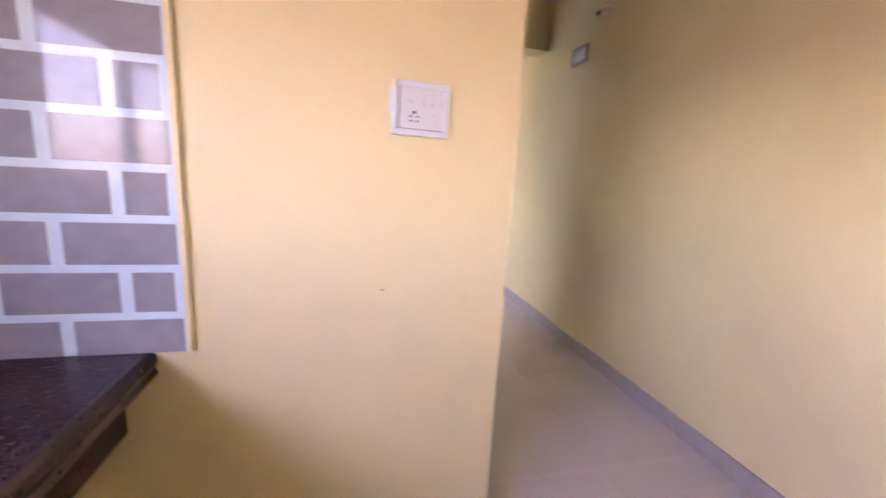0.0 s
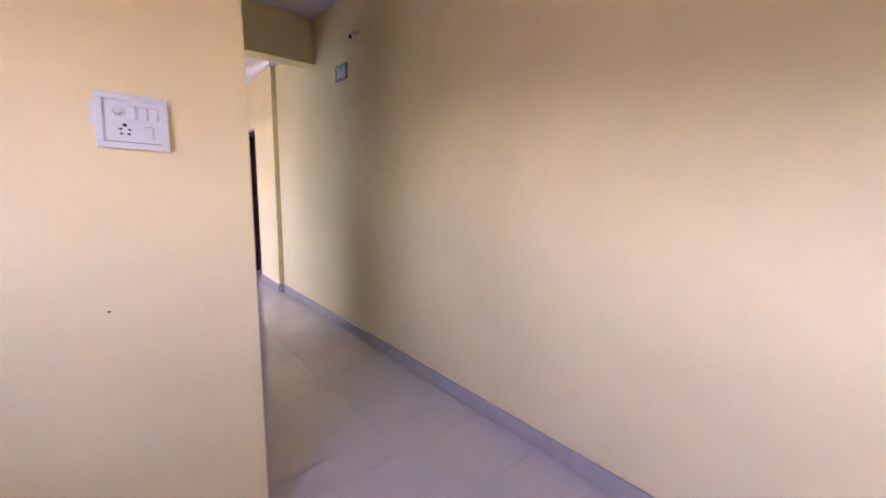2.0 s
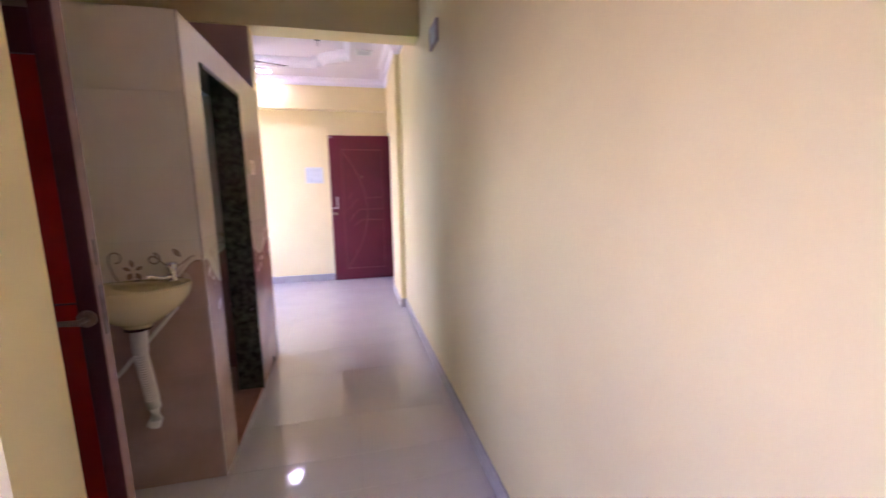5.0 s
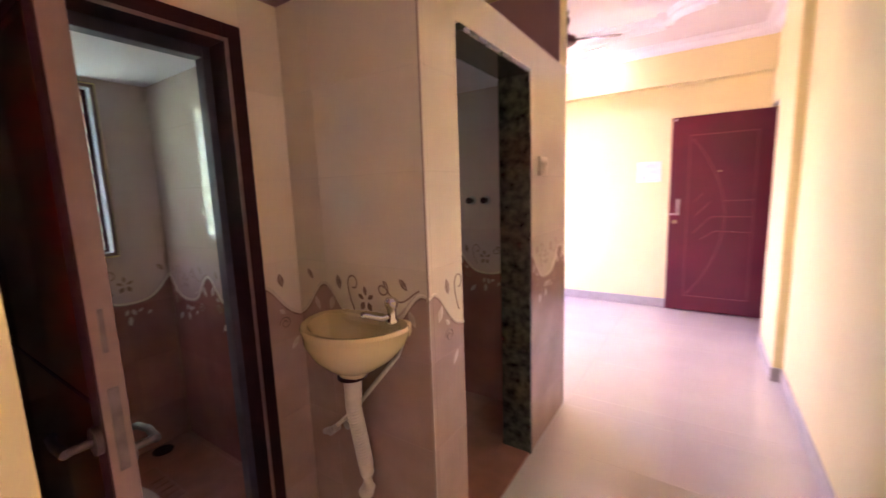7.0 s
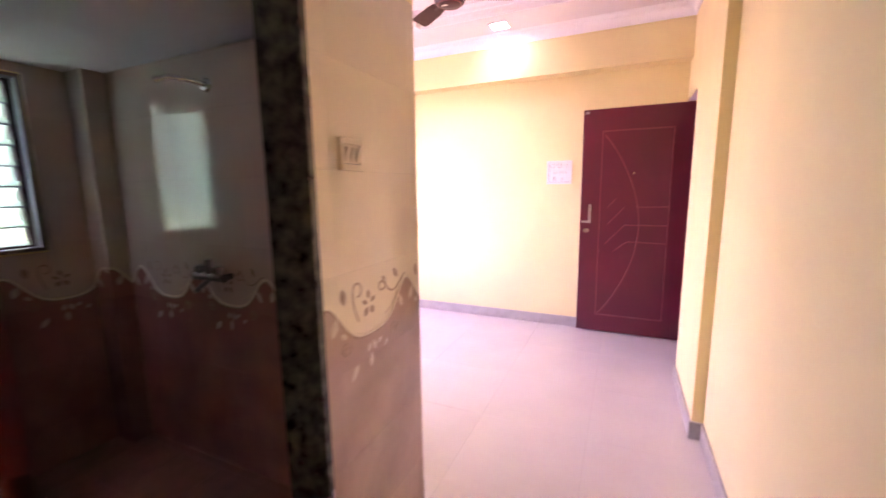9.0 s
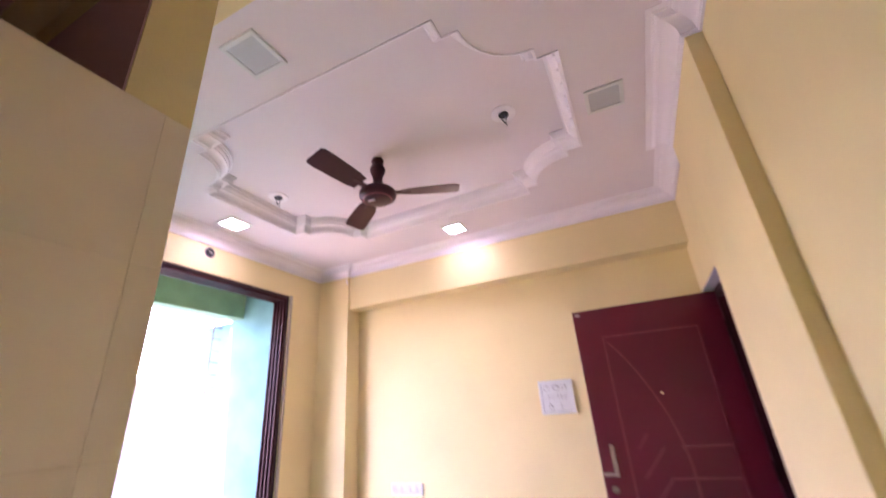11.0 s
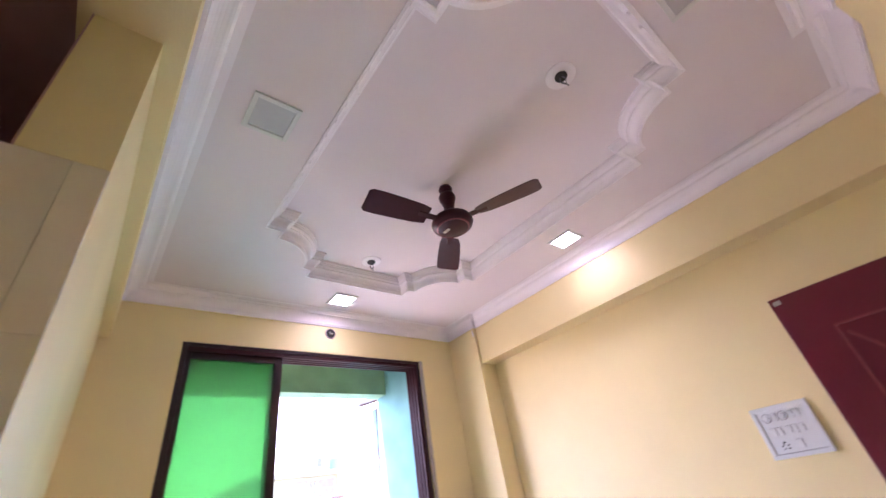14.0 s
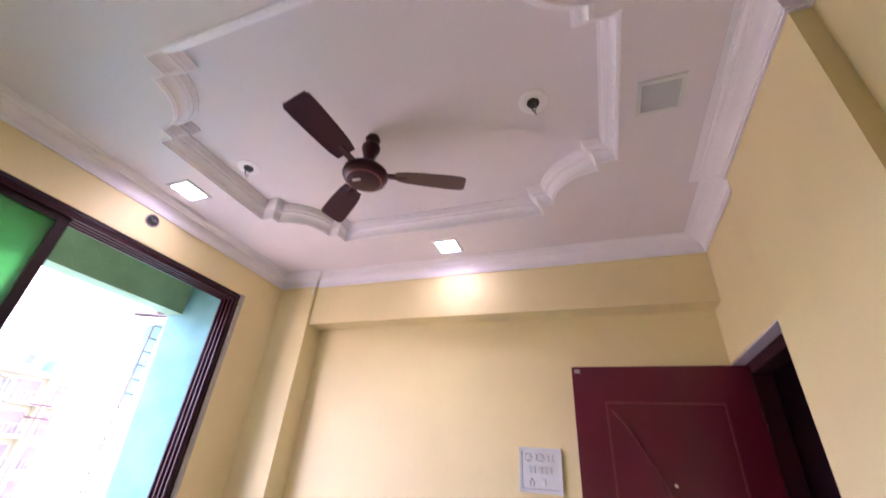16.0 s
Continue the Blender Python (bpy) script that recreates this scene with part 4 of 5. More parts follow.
cyl(bm, (-0.24, -0.002, 0.475), (-0.24, -0.05, 0.475), 0.014)
cyl(bm, (-0.28, -0.035, 0.458), (-0.22, -0.035, 0.49), 0.012)
cyl(bm, (-0.185, -0.002, 0.50), (-0.185, -0.012, 0.50), 0.018)
part("stop_valve", bm, STEEL, basin, "small metal stop valve", True)
for dx in (-0.03,):
    part("plug_hole", cyl(B(), (dx, -0.040, 0.964), (dx, -0.040, 0.9665), 0.010, seg=10), MAROON, basin, "dark spare tap hole")
tap = part("tap", lathe(B(), [(0.020, 0.963), (0.020, 0.971), (0.014, 0.979), (0.015, 1.005), (0.017, 1.010), (0.021, 1.017), (0.021, 1.032), (0.014, 1.040)], (0.112, -0.06, 0)), CHROME, basin, "chrome pillar tap", True)
part("spout", tube(B(), [(0.110, -0.064, 0.982), (0.092, -0.085, 0.978), (0.068, -0.108, 0.988), (0.056, -0.118, 0.995), (0.048, -0.124, 0.990)], [0.010, 0.009, 0.008, 0.008, 0.009], 10), CHROME, tap, "", True)

# ---- shower room fittings ----
t = thing("wall_shower", "chrome shower arm without a head on the tiled wall", "shower", (0.24, 4.791, 1.815))
part("flange", cyl(B(), (0, 0, 0), (0, -0.012, 0), 0.030, 0.024), CHROME, t, "", True)
part("arm", tube(B(), [(0, -0.01, 0), (-0.03, -0.05, 0.012), (-0.07, -0.11, 0.016), (-0.10, -0.15, -0.004)], [0.011, 0.011, 0.011, 0.014], 10), CHROME, t, "", True)
t = thing("shower_mixer", "chrome wall mixer with spout in the shower room", "tap", (0.205, 4.791, 0.985))
part("body", cyl(cyl(cyl(B(), (-0.10, -0.05, 0), (0.10, -0.05, 0), 0.018), (-0.08, 0, 0), (-0.08, -0.05, 0), 0.014), (0.08, 0, 0), (0.08, -0.05, 0), 0.014), OLD_STEEL, t, "", True)
for sx in (-1, 1):
    part("knob", lathe(B(), [(0.012, 0.015), (0.022, 0.025), (0.022, 0.045), (0.012, 0.05)], (sx * 0.06, -0.05, 0), 12), OLD_STEEL, t, "", True)
part("spout", tube(B(), [(0.0, -0.05, -0.01), (-0.005, -0.09, -0.035), (-0.01, -0.115, -0.055)], 0.011, 10), OLD_STEEL, t, "", True)
part("diverter", cyl(B(), (0, -0.05, 0.01), (0, -0.05, 0.08), 0.014), OLD_STEEL, t, "", True)
for x in (0.621, 0.721):
    t = thing("stop_cock", "brown concealed stop cock on the shower wall", "tap", (x, 4.791, 1.298), "stop cocks")
    part("flange", cyl(B(), (0, 0, 0), (0, -0.008, 0), 0.028, 0.024), STEEL, t, "", True)
    part("knob", cyl(B(), (0, -0.008, 0), (0, -0.045, 0), 0.016, 0.020, 10), FAN_BROWN, t, "", True)
# ---- toilet fittings ----
pan = thing("squat_toilet", "brown-stained ceramic squat pan let into the toilet floor", "toilet", (-0.2, 3.12, 0.0))
part("plate", box(B(), -0.24, 0.22, -0.16, 0.19, 0.003, 0.022, 0.008), BATH_FLOOR, pan)
bm = B()
lathe(bm, [(0.20, 0.022), (0.205, 0.030), (0.19, 0.032), (0.16, 0.026), (0.10, 0.0225)], (0, 0.0, 0), 32, 1.0, 0.5)
part("rim", bm, PIPE, pan, "stained ceramic rim", True)
for k in range(5):
    part("foot_rib", box(B(), -0.12 + 0.05 * k, -0.10 + 0.05 * k, 0.12, 0.18, 0.022, 0.028), BATH_FLOOR, pan)
t = thing("bib_tap", "worn chrome bib tap on the toilet wall", "tap", (-0.06, 2.70, 0.47))
part("flange", cyl(B(), (0, 0, 0), (0, 0.012, 0), 0.026), CHROME, t, "", True)
part("body", tube(B(), [(0, 0.01, 0), (0, 0.07, 0.004), (0, 0.12, 0.0), (0, 0.14, -0.03)], [0.014, 0.016, 0.014, 0.012], 10), CHROME, t, "", True)
part("lever", cyl(cyl(B(), (0, 0.075, 0.01), (0, 0.075, 0.04), 0.008), (0, 0.055, 0.042), (0, 0.11, 0.042), 0.006), CHROME, t, "", True)
t = thing("floor_drain", "dark floor drain grating in the toilet corner", "drain", (-0.58, 3.40, 0.0))
part("grate", cyl(B(), (0, 0, 0.003), (0, 0, 0.008), 0.05), MAROON, t)

# ---- kitchen worktop ----
t = thing("kitchen_worktop", "black granite kitchen worktop with a dark red-brown moulded edge", "worktop")
part("slab", box(B(), WEST, 0.062, -0.8, 2.508, 0.700, 0.766), COUNTER, t)
bm = B()
prof = [(0.0, 0.690), (0.020, 0.690), (0.026, 0.700), (0.020, 0.716), (0.026, 0.735), (0.024, 0.755), (0.012, 0.7668), (0.0, 0.7668)]
rows = [[bm.verts.new((0.0625 + dx, y, z)) for dx, z in prof] for y in (-0.8, 2.508)]
for k in range(len(prof)):
    bm.faces.new((rows[0][k - 1], rows[0][k], rows[1][k], rows[1][k - 1]))
bm.faces.new(rows[0])
bm.faces.new(rows[1])
part("edge_moulding", bm, COUNTER_EDGE, t, "red-brown polished edge")
part("apron", box(B(), -0.046, -0.002, -0.8, 2.508, 0.515, 0.690, 0.004), COUNTER_EDGE, t, "dark granite apron under the slab")
part("support", box(B(), WEST, 0.0, -0.2, -0.16, 0.0, 0.70), COUNTER, t)

# ---- outside: neighbouring houses, mast, wires ----
def mast():
    t = thing("grille_frame", "rusty iron grille strip with rungs under a roof sheet", "grille", (-3.0, 8.0, 0))
    for dy in (-0.03,):
        part("rail", cyl(B(), (0, dy, -3.0), (0, dy, 2.78), 0.010, seg=8), RUST, t)
    for k in range(38):
        z = -2.8 + k * 0.148
        part("rung", cyl(B(), (0, -0.03, z), (0, 0.09, z), 0.007, seg=6), RUST, t)
    bm = B()
    box(bm, -0.35, 0.45, -0.36, 0.10, 2.80, 2.806)
    sheet = part("roof_sheet", bm, SHEET, t, "small sloping roof sheet")
    sheet.matrix_basis = Matrix.Translation((0, 0, 2.8)) @ Matrix.Rotation(radians(14), 4, "X") @ Matrix.Translation((0, 0, -2.8))
    for x in (-0.3, 0.05, 0.4):
        part("bracket", cyl(B(), (x, -0.30, 2.70), (x, 0.08, 2.80), 0.012, seg=6), RUST, t)
    part("wall", box(B(), -1.2, 0.6, 0.10, 0.5, -9.0, 2.74), TEAL, t, "pale teal side wall")


mast()


def house(name, label, x, y0, y1, z1, depth, wall, bays, floors, z_first, storey, shaded):
    """A block of flats facing the balcony: wall, roof edge, flat shade-coloured balcony panels with rails, and windows.
    """
    t = thing(name, label, "building", (x, 0, -9.0))
    part("wall", box(B(), -depth, 0, y0, y1, 0, z1 + 9.0), wall, t)
    part("roof", box(B(), -depth - 0.2, 0.35, y0 - 0.2, y1 + 0.2, z1 + 9.0, z1 + 9.25), BLD_WHITE, t, "white roof edge")
    for f in range(floors):
        z = z_first - f * storey + 9.0
        for kind, ya, yb, h in bays:
            if kind == "balcony":
                # no real recess: a flat panel carries orange paint and the recess's shade
                b = part("balcony", box(B(), 0.0, 0.02, ya, yb, z, z + h), shaded, t, "flat orange-grey balcony panel with the recess's shade in its colour")
                part("balcony_slab", box(B(), 0.02, 0.55, ya - 0.1, yb + 0.1, z - 0.14, z), BLD_WHITE, b)
                part("rail", box(B(), 0.50, 0.54, ya, yb, z + 0.45, z + 0.48), SHEET, b)
                for k in range(6):
                    yy = ya + (yb - ya) * k / 5
                    part("baluster", box(B(), 0.51, 0.53, yy - 0.010, yy + 0.010, z, z + 0.45), SHEET, b)
            else:
                b = part("window", box(B(), 0.0, 0.03, ya, yb, z + 0.25, z + h), DARK_GLASS, t, "dark window")
                part("frame", box(B(), 0.03, 0.06, (ya + yb) / 2 - 0.03, (ya + yb) / 2 + 0.03, z + 0.25, z + h), BLD_WHITE, b)
                part("sunshade", box(B(), 0.0, 0.45, ya - 0.15, yb + 0.15, z + h + 0.08, z + h + 0.16), BLD_WHITE, b)
    return t


FAR = 2.1


def set_back(t):
    """Moves a far thing outwards, grown in step, so that its storeys are about three metres high."""
    eye = Vector((1.75, 5.0, 1.45))
    t.location = eye + (t.location - eye) * FAR
    t.scale = (FAR, FAR, FAR)


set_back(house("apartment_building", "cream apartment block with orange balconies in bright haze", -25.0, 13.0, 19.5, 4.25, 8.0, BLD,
               [("window", 13.3, 13.7, 0.95), ("balcony", 14.95, 16.05, 1.0), ("window", 16.2, 16.55, 0.85), ("balcony", 16.75, 17.75, 1.0), ("balcony", 18.4, 19.25, 1.0)], 6, 3.05, 1.45, ORANGE_SHADE))
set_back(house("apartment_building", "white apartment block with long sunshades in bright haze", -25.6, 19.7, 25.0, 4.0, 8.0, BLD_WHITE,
               [("window", 20.9, 22.3, 0.8), ("window", 22.9, 24.4, 0.8)], 6, 2.6, 1.6, ORANGE_SHADE))
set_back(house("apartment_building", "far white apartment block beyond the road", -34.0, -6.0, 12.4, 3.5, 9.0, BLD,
               [("window", -4.0, -2.6, 0.9), ("balcony", 0.0, 2.2, 1.1), ("window", 4.0, 5.4, 0.9), ("balcony", 7.0, 9.2, 1.1), ("window", 10.2, 11.2, 0.9)], 5, 1.9, 1.6, ORANGE_SHADE))
t = thing("stair_tower", "white stair tower with a dark window on the apartment roof", "roof room", (-25.0, 16.8, 4.5))
tower = part("wall", box(B(), -2, 0.05, -0.65, 0.6, 0, 0.95), BLD_WHITE, t)
part("window", box(B(), 0.05, 0.08, -0.2, 0.12, 0.25, 0.7), DARK_GLASS, tower, "dark stair window")
part("roof", box(B(), -2.1, 0.2, -0.75, 0.7, 0.95, 1.05), BLD_WHITE, t)
set_back(t)
t = thing("water_tank", "pale green round water tank on the apartment roof", "water tank", (-26.5, 18.3, 4.5))
part("tank", lathe(B(), [(0.5, 0.0), (0.55, 0.1), (0.55, 0.8), (0.3, 0.95)]), TEAL, t, "", True)
set_back(t)
t = thing("olive_pier", "olive painted stair pier between the balconies", "building", (-24.9, 18.1, -9))
part("wall", box(B(), -0.4, 0.25, -0.2, 0.2, 0, 13.2), BLD_OLIVE, t)
set_back(t)
pole = thing("power_pole", "rusty steel power pole with a cross arm and wires", "pole", (-20.5, 16.0, -9.0))
part("mast", cyl(B(), (0, 0, 0), (0, 0, 12.2), 0.055, 0.03, 8), RUST, pole)
for z in (11.2, 11.7):
    part("cross_arm", box(B(), -0.05, 0.05, -0.45, 0.45, z, z + 0.07), RUST, pole)
for dy in (-0.4, 0.0, 0.4):
    part("insulator", cyl(B(), (0, dy, 11.77), (0, dy, 11.9), 0.03, seg=8), PLASTIC, pole)
part("wire", tube(B(), [(14.5, -14.0 + k * 1.1, 12.62 - 0.085 * k + 0.0035 * (k - 6) ** 2) for k in range(14)] + [(0, 0.4, 11.9)], 0.006, 5), BLACK, pole, "thin black overhead wire")


# ---- vine relief on the border tiles ----
def wave_z(u, crest, drop):
    a = 2 * math.pi * (u - crest) / WAVE_P
    return WAVE_Z - drop + WAVE_A * math.cos(a + WAVE_S * math.sin(a))


wave_mats = {}


def border(crest, drop, deep):
    """The border print, with a wave crest at this x + y."""
    key = (round((crest % WAVE_P), 4), drop, deep)
    if key not in wave_mats:
        wave_mats[key] = wave_tile("border_tile", crest, drop, deep)
    return wave_mats[key]


def ribbon(bm, pts, w, normal, lift):
    """A flat raised line along points that lie in one wall's plane."""
    n = Vector(normal)
    prev = None
    for i, p in enumerate(pts):
        p = Vector(p)
        d = (Vector(pts[min(i + 1, len(pts) - 1)]) - Vector(pts[max(i - 1, 0)])).normalized()
        s = d.cross(n) * (w / 2)
        cur = [bm.verts.new(p + s), bm.verts.new(p + s * 0.5 + n * lift), bm.verts.new(p - s * 0.5 + n * lift), bm.verts.new(p - s)]
        if prev:
            for k in range(3):
                bm.faces.new((prev[k], prev[k + 1], cur[k + 1], cur[k]))
        prev = cur
    return bm


def leaf_shape(bm, c, ax, up, normal, ang, ln, wd, lift):
    a, b, n = Vector(ax), Vector(up), Vector(normal)
    d = a * math.cos(ang) + b * math.sin(ang)
    s = a * -math.sin(ang) + b * math.cos(ang)
    c = Vector(c)
    ring = [bm.verts.new(c + d * (ln * (k / 6 - 0.5)) + s * wd / 2 * math.sin(math.pi * k / 6) + n * 0.0004) for k in range(7)]
    ring += [bm.verts.new(c + d * (ln * (k / 6 - 0.5)) - s * wd / 2 * math.sin(math.pi * k / 6) + n * 0.0004) for k in range(5, 0, -1)]
    top = bm.verts.new(c + n * lift)
    for k in range(len(ring)):
        bm.faces.new((ring[k - 1], ring[k], top))


def vine(parent, axis, const, lo, hi, normal, crest0, drop):
    """Wave line, scrolls and leaves along one wall from lo to hi, with a wave crest at crest0."""
    ax = (1, 0, 0) if axis == "x" else (0, 1, 0)
    n = Vector(normal)
    off = n * 0.0005

    def at(s, z):
        return Vector((s, const, z) if axis == "x" else (const, s, z)) + off

    def wz(s):
        return wave_z(s, crest0, drop)
    dark, pale, line = B(), B(), B()
    k = int((hi - lo) / 0.012) + 2
    pts = [at(lo + (hi - lo) * i / (k - 1), wz(lo + (hi - lo) * i / (k - 1))) for i in range(k)]
    ribbon(line, pts, 0.012, normal, 0.003)
    ribbon(dark, [p + Vector((0, 0, -0.009)) for p in pts], 0.007, normal, 0.001)
    first = math.ceil((lo - crest0) / WAVE_P - 1)
    for q in range(first, first + int((hi - lo) / WAVE_P) + 4):
        c = crest0 + q * WAVE_P
        low = -drop

        def inside(*ds):
            return all(lo + 0.008 < c + d < hi - 0.008 for d in ds)
        # tall hook with a curled tip, rising from the wave
        if inside(0.10, 0.170):
            sp = [at(c + 0.150 - 0.026 * math.sin(j / 8 * 1.6), 0.955 + low + 0.0115 * j) for j in range(9)]
            for j in range(16):
                a = math.pi - j / 15 * 1.6 * math.pi
                r = 0.026 * (1 - 0.5 * j / 15)
                sp.append(at(c + 0.150 + r * math.cos(a), 1.052 + low + 1.2 * r * math.sin(a)))
            ribbon(dark, sp, 0.006, normal, 0.0012)
        # round scroll with a long double stem that runs up along the wave
        if inside(0.255, 0.44):
            sp = []
            for j in range(30):
                a = 0.4 + j / 29 * 2.9 * math.pi / 1.25
                r = 0.008 + 0.020 * j / 29
                sp.append(at(c + 0.285 + r * math.cos(a), 1.045 + low + r * math.sin(a)))
            end = sp[-1].z
            for j in range(1, 13):
                s0 = c + 0.285 + 0.155 * j / 12
                sp.append(at(s0, wz(s0) + 0.016 + (end - wz(c + 0.285) - 0.016) * (1 - j / 12) ** 2))
            ribbon(dark, sp, 0.006, normal, 0.0012)
            ribbon(pale, [at(c + 0.30 + 0.13 * j / 12, wz(c + 0.30 + 0.13 * j / 12) + 0.030 * (1 - j / 14)) for j in range(13)], 0.008, normal, 0.001)
        for ds, z, ang, ln, wd in ((0.078, 1.050, 1.75, 0.056, 0.026), (0.375, 1.068, 2.25, 0.050, 0.022),
                                   (0.205, 1.030, 1.75, 0.036, 0.017), (0.185, 1.008, 2.6, 0.032, 0.016), (0.230, 1.010, 0.5, 0.032, 0.016),
                                   (0.192, 0.976, 1.1, 0.034, 0.022), (0.224, 0.976, 2.0, 0.034, 0.022)):
            if inside(ds - 0.016, ds + 0.016):
                leaf_shape(dark, at(c + ds, z + low), ax, (0, 0, 1), normal, ang, ln, wd, 0.0018)
                if ln > 0.045:
                    ribbon(pale, [at(c + ds + k * 0.3 * ln * math.cos(ang), z + low + k * 0.3 * ln * math.sin(ang)) + n * 0.0012 for k in (-1, 0, 1)], 0.003, normal, 0.0006)
        for ds, dz, ang, ln, wd in ((-0.045, -0.050, 2.0, 0.062, 0.026), (0.035, -0.052, 1.2, 0.060, 0.030), (0.075, -0.040, 2.4, 0.034, 0.018),
                                    (0.200, -0.048, 1.3, 0.036, 0.018), (0.230, -0.050, 1.9, 0.040, 0.020), (0.260, -0.046, 0.6, 0.030, 0.016),
                                    (0.210, -0.095, 1.5, 0.054, 0.022), (0.300, -0.075, 1.0, 0.030, 0.015), (0.12, -0.13, 0.9, 0.060, 0.024)):
            s0 = c + ds
            if inside(ds - 0.018, ds + 0.018):
                leaf_shape(pale, at(s0, wz(s0) + dz), ax, (0, 0, 1), normal, ang, ln, wd, 0.0018)
        # darker scrolls under the wave
        for ds, dz, turn in ((0.085, -0.075, 1), (-0.095, -0.080, -1)):
            if inside(ds - 0.034, ds + 0.06):
                zc = wz(c + ds) + dz
                sp = [at(c + ds + turn * (0.006 + 0.02 * j / 23) * math.cos(j / 23 * 9.5), zc + (0.006 + 0.02 * j / 23) * math.sin(j / 23 * 9.5)) for j in range(24)]
                ribbon(dark, sp, 0.005, normal, 0.001)
    part("vine_line", line, CREAM_TILE, parent)
    part("vine_scroll", dark, VINE, parent)
    part("vine_leaves", pale, PALE_LEAF, parent)


# ---- wall tiles ----
ROWS_Z = [(0.0, 0.22), (0.22, 0.52), (0.52, 0.82), (0.82, 1.12), (1.12, 1.42), (1.42, 1.72), (1.72, 2.027)]
tile_mesh = {}


def tile(parent, axis, const, thick, a, b, z0, z1, material):
    """One glazed tile on a wall plane; thick runs from the wall's face at const."""
    g = 0.0001
    key = (axis, round(b - a, 4), round(z1 - z0, 4), round(thick, 4), material.name)
    if key not in tile_mesh:
        w, h = (b - a) / 2 - g, (z1 - z0) / 2 - g
        bm = B()
        e = 0.0005
        sgn = 1 if thick > 0 else -1
        pts = [(w, h, 0), (w, h, abs(thick) - e), (w - e, h - e, abs(thick))]
        rings = []
        for x, z, d in pts:
            ring = []
            for sx, sz in ((-1, -1), (1, -1), (1, 1), (-1, 1)):
                ring.append(bm.verts.new((sx * x, sgn * d, sz * z) if axis == "x" else (sgn * d, sx * x, sz * z)))
            rings.append(ring)
        for p, q in zip(rings, rings[1:]):
            for k in range(4):
                bm.faces.new((p[k], p[(k + 1) % 4], q[(k + 1) % 4], q[k]))
        bm.faces.new(rings[-1])
        tile_mesh[key] = mesh_of("tile", bm, material)
    ob = new("tile", tile_mesh[key])
    ob.parent = parent
    ob.location = ((a + b) / 2, const, (z0 + z1) / 2) if axis == "x" else (const, (a + b) / 2, (z0 + z1) / 2)


def tiled(name, axis, const, thick, lo, hi, label, hole=None, top=2.027, start=None, pitch=0.45, vines=True, crests=((9.0, 0.0),), drop=0.0, deep=False):
    """A field of tiles on one wall, with an opening left free; crests holds (up to, a wave crest's place)."""
    def crest_at(s):
        return next(c for limit, c in crests if s < limit)
    t = tagged(new(name), label, "wall tiles", kind="structure")
    cuts = [lo]
    s = start if start is not None else lo
    while s < hi - 0.02:
        if s > lo + 0.02:
            cuts.append(s)
        s += pitch
    cuts.append(hi)
    segs = []
    for a, b in zip(cuts, cuts[1:]):
        if hole:
            for c in hole[:2]:
                if a + 0.002 < c < b - 0.002:
                    segs.append((a, c))
                    a = c
        segs.append((a, b))
    for z0, z1 in ROWS_Z:
        z1 = min(z1, top)
        if z1 - z0 < 0.01:
            continue
        # deep walls take the tile copies coloured for dim rooms
        m = (DIM_BROWN if deep else BROWN_TILE) if z1 < 0.83 else None if z1 < 1.13 else DIM_CREAM if deep else CREAM_TILE
        for a, b in segs:
            y0, y1 = z0, z1
            if hole and hole[0] - 0.002 < (a + b) / 2 < hole[1] + 0.002:
                spans = []
                if z0 < hole[2]:
                    spans.append((z0, min(z1, hole[2])))
                if z1 > hole[3]:
                    spans.append((max(z0, hole[3]), z1))
            else:
                spans = [(z0, z1)]
            for c, d in spans:
                if d - c > 0.006 and b - a > 0.004:
                    tile(t, axis, const, thick, a, b, c, d, m or border(crest_at((a + b) / 2) + const + thick, drop, deep))
    if vines:
        normal = (0, math.copysign(1, thick), 0) if axis == "x" else (math.copysign(1, thick), 0, 0)
        runs = [(lo, hi)]
        if hole and hole[2] < 0.9 and hole[3] > 1.1:
            runs = [(lo, hole[0]), (hole[1], hi)]
        for a, b in runs:
            if b - a > 0.06:
                vine(t, axis, const + thick, a, b, normal, crest_at((a + b) / 2), drop)
    return t


tiled("tiles_shower_front", "y", 1.142, 0.008, 3.55, 4.972, "cream and brown wall tiles with a wavy vine border", (3.755, 4.405, -1, 1.895), start=3.572, crests=((4.1, 3.576), (9, 4.415)), drop=0)
tiled("tiles_niche", "x", 3.558, -0.008, 0.53, 1.142, "cream and brown tiles with a vine border behind the basin", None, start=0.69, crests=((9, 0.677),), drop=0)
tiled("tiles_toilet_front", "y", 0.522, 0.008, 2.69, 3.55, "cream and brown tiles beside the toilet door", (2.735, 3.405, -1, 1.915), start=2.75, crests=((9, 3.39),), drop=0)
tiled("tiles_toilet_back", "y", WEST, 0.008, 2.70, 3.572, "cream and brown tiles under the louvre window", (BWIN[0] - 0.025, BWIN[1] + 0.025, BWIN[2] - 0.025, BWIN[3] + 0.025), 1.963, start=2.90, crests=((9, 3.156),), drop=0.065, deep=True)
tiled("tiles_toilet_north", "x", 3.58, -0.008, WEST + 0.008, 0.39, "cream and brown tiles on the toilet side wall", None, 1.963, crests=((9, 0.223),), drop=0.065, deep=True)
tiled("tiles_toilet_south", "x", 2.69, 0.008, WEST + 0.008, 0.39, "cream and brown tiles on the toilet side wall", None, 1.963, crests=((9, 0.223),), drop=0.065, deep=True)
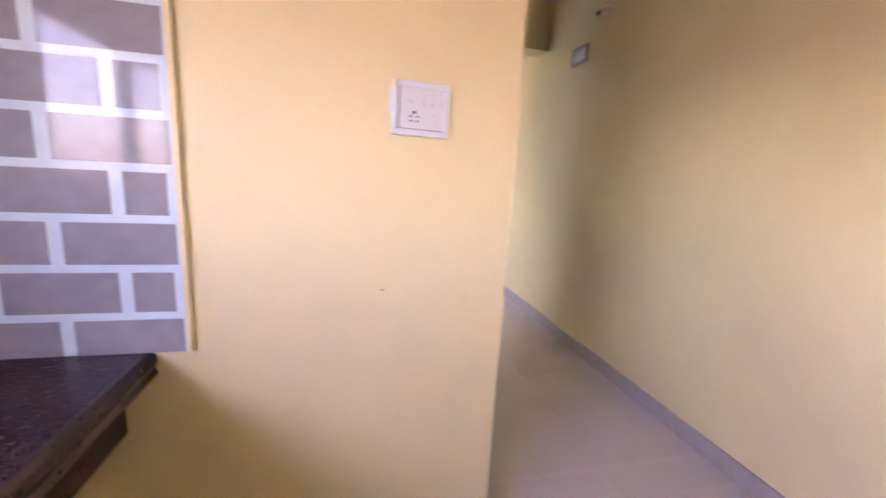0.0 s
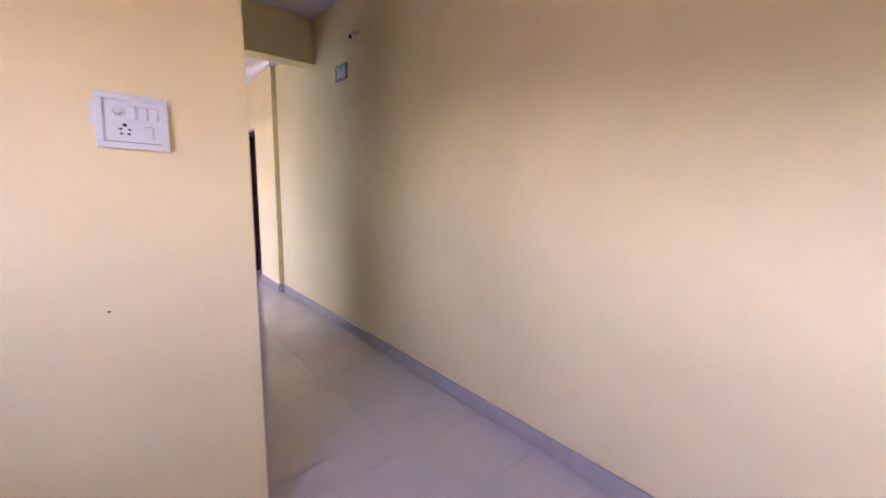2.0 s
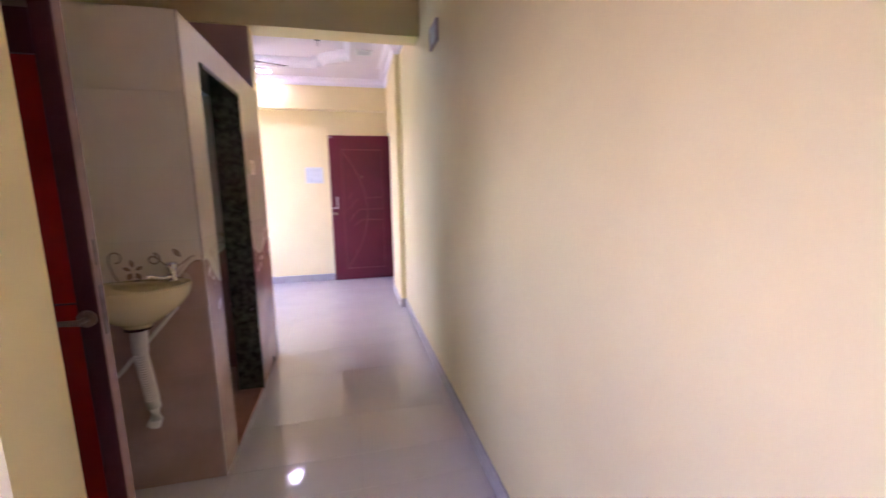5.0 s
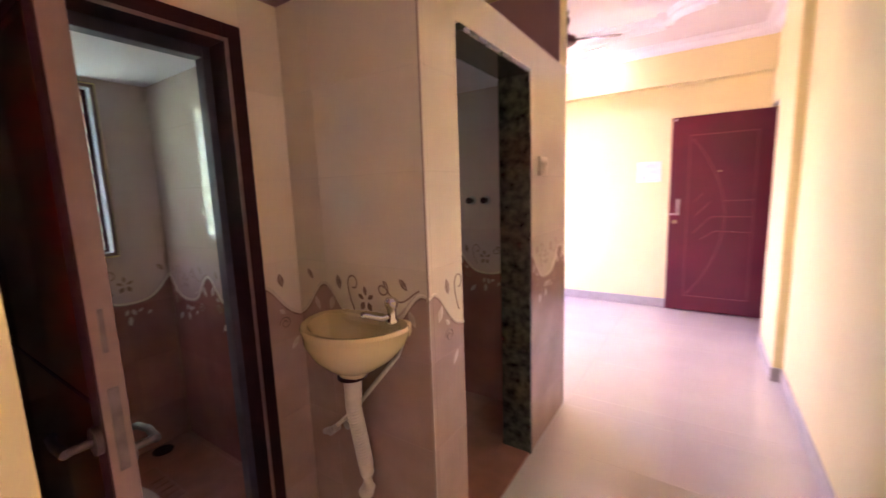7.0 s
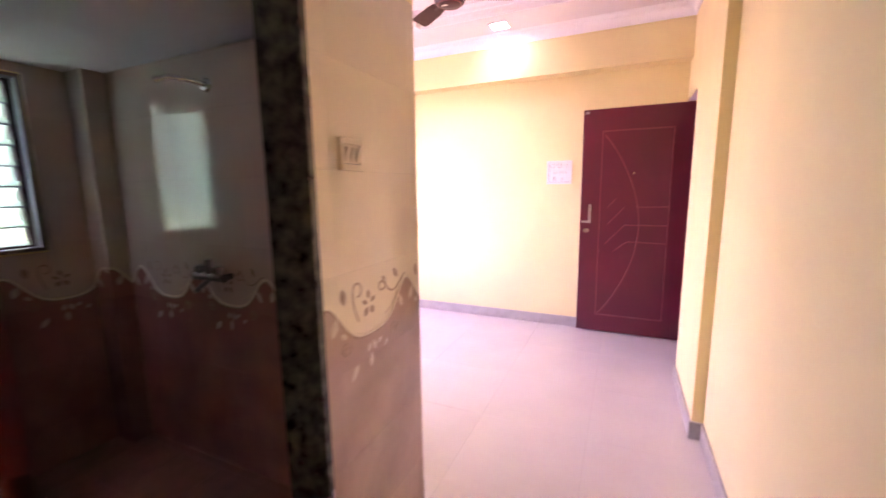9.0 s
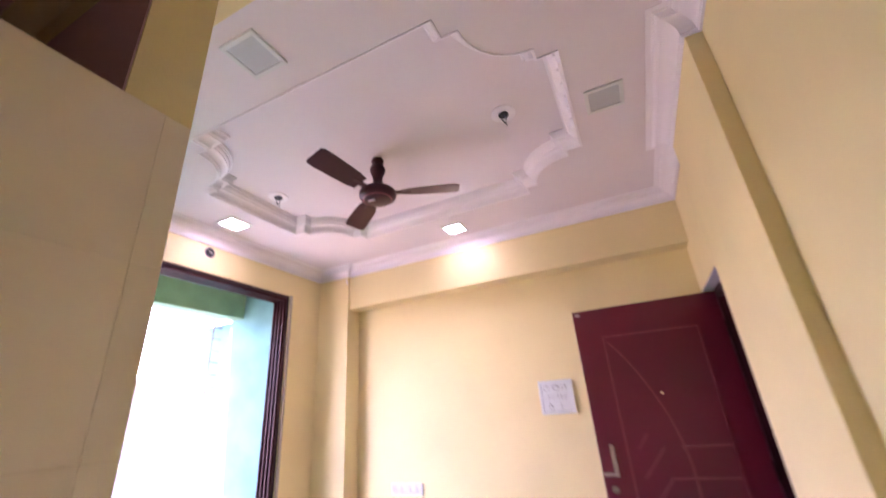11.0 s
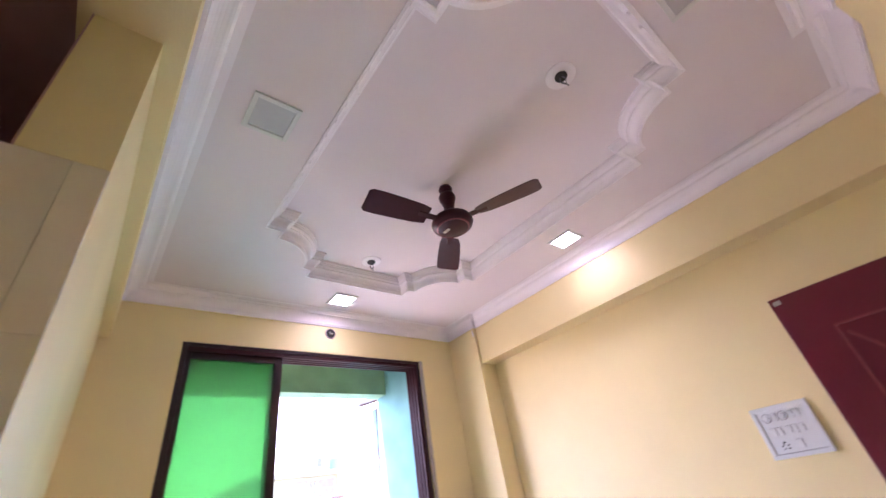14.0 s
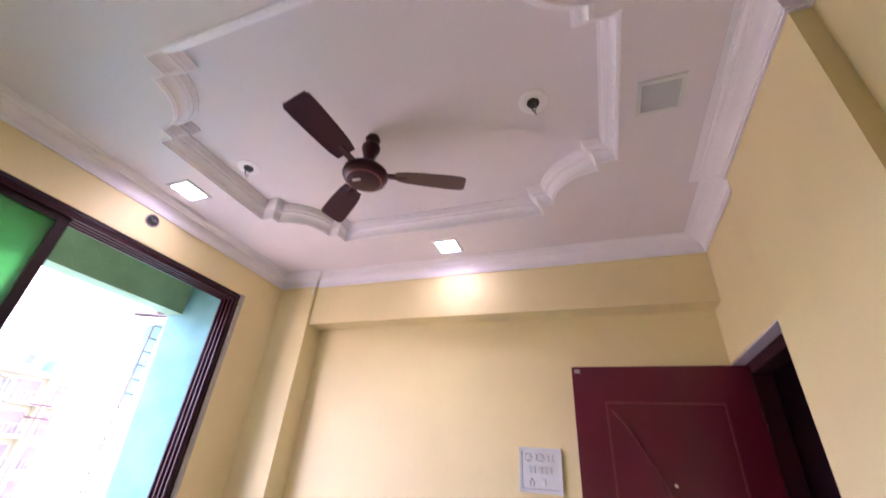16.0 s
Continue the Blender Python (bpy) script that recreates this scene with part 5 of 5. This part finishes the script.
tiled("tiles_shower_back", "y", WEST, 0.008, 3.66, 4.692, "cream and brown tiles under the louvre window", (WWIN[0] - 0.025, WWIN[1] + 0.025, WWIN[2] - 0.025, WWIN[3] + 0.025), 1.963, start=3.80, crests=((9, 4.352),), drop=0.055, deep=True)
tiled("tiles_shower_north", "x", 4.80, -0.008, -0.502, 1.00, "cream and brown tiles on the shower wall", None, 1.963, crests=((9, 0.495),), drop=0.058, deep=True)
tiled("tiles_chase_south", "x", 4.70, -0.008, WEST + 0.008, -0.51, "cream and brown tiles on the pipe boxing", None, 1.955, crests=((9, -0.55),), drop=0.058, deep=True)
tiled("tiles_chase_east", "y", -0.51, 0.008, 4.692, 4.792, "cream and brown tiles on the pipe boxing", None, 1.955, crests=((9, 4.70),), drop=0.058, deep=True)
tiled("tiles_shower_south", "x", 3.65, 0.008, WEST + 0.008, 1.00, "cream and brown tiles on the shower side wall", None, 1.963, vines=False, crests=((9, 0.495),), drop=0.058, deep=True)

# corner bead of the tiled block
CORNER = mat("tile_edge_glaze", (0.50, 0.37, 0.28), 0.3, var=0.2, scale=12)
for x, y in ((1.1435, 3.5515),):
    structure("trim_tile_corner", box(B(), x + 0.002, x + 0.0075, y - 0.0025, y + 0.003, 0.0, 2.027), CORNER, "thin pale brown tile corner edge", "tile edge")

# kitchen splashback: printed brick tiles
sp = tagged(new("tiles_splashback"), "glossy grey brick-print splashback tiles with white joints", "wall tiles", kind="structure")
part("backing", box(B(), WEST, 0.172, 2.4955, 2.5095, 0.767, 2.1), BRICK_JOINT, sp, "glossy white joint print")
part("edge_strip", box(B(), 0.1725, 0.186, 2.494, 2.5095, 0.767, 2.1), YELLOW, sp, "yellow painted tile edge")
brick_mesh = {}


def brick(x0, x1, z0, z1):
    key = (round(x1 - x0, 3), round(z1 - z0, 3))
    if key not in brick_mesh:
        w, h = key[0] / 2, key[1] / 2
        brick_mesh[key] = mesh_of("brick", box(B(), -w, w, -0.0012, 0.0, -h, h), BRICK)
    ob = new("brick", brick_mesh[key])
    ob.parent = sp
    ob.location = ((x0 + x1) / 2, 2.4953, (z0 + z1) / 2)


for r in range(10):
    z0 = 0.754 + 0.1345 * r
    z1 = z0 + 0.112
    z0 = max(z0, 0.7675)
    if r % 2 == 0:
        x = 0.166 if r else 0.168
        ends = [(x - 0.262, x)]
    else:
        ends = [(0.052, 0.152)]
    x = ends[0][0] - 0.032
    while x > WEST + 0.02:
        ends.append((max(WEST + 0.01, x - 0.262), x))
        x -= 0.294
    for a, b in ends:
        brick(a, b, z0, min(z1, 2.095))

# ---- floor tiles ----
fl = tagged(new("floor"), "glossy cream vitrified floor tiles with fine joints", "floor", kind="structure")
floor_mesh = {}


def floor_tile(parent, x0, x1, y0, y1, z, material):
    key = (round(x1 - x0, 3), round(y1 - y0, 3), material.name)
    if key not in floor_mesh:
        w, h, e = key[0] / 2 - 0.0005, key[1] / 2 - 0.0005, 0.0006
        bm = B()
        lo = [bm.verts.new((sx * w, sy * h, -0.010)) for sx, sy in ((-1, -1), (1, -1), (1, 1), (-1, 1))]
        mi = [bm.verts.new((sx * w, sy * h, -e)) for sx, sy in ((-1, -1), (1, -1), (1, 1), (-1, 1))]
        hi = [bm.verts.new((sx * (w - e), sy * (h - e), 0)) for sx, sy in ((-1, -1), (1, -1), (1, 1), (-1, 1))]
        for a, b in ((lo, mi), (mi, hi)):
            for k in range(4):
                bm.faces.new((a[k], a[(k + 1) % 4], b[(k + 1) % 4], b[k]))
        bm.faces.new(hi)
        floor_mesh[key] = mesh_of("tile", bm, material)
    ob = new("tile", floor_mesh[key])
    ob.parent = parent
    ob.location = ((x0 + x1) / 2, (y0 + y1) / 2, z)


def grid(lo, hi, start, pitch):
    c = [lo] + [start + pitch * k for k in range(-20, 40) if lo + 0.01 < start + pitch * k < hi - 0.01] + [hi]
    return list(zip(c, c[1:]))


def floor_field(parent, x0, x1, y0, y1, z=0.0, material=None, sx=0.57, sy=3.91, pitch=0.6):
    for a, b in grid(x0, x1, sx, pitch):
        for c, d in grid(y0, y1, sy, pitch):
            floor_tile(parent, a, b, c, d, z, material or FLOOR)


floor_field(fl, WEST, EAST, -0.8, 2.51)
floor_field(fl, 1.135, EAST, 2.51, 2.69)
floor_field(fl, 0.53, EAST, 2.69, 3.55)
floor_field(fl, 1.15, EAST, 3.55, 4.96)
floor_field(fl, WEST, 2.49, 4.96, NORTH)
bf = tagged(new("floor_bathrooms"), "matt brown bathroom floor tiles", "floor", kind="structure")
floor_field(bf, WEST, 0.53, 2.69, 3.58, 0.002, BATH_FLOOR, 0.13, 2.95, 0.3)
floor_field(bf, WEST, 1.0, 3.65, 4.80, 0.002, BATH_FLOOR, 0.13, 2.95, 0.3)
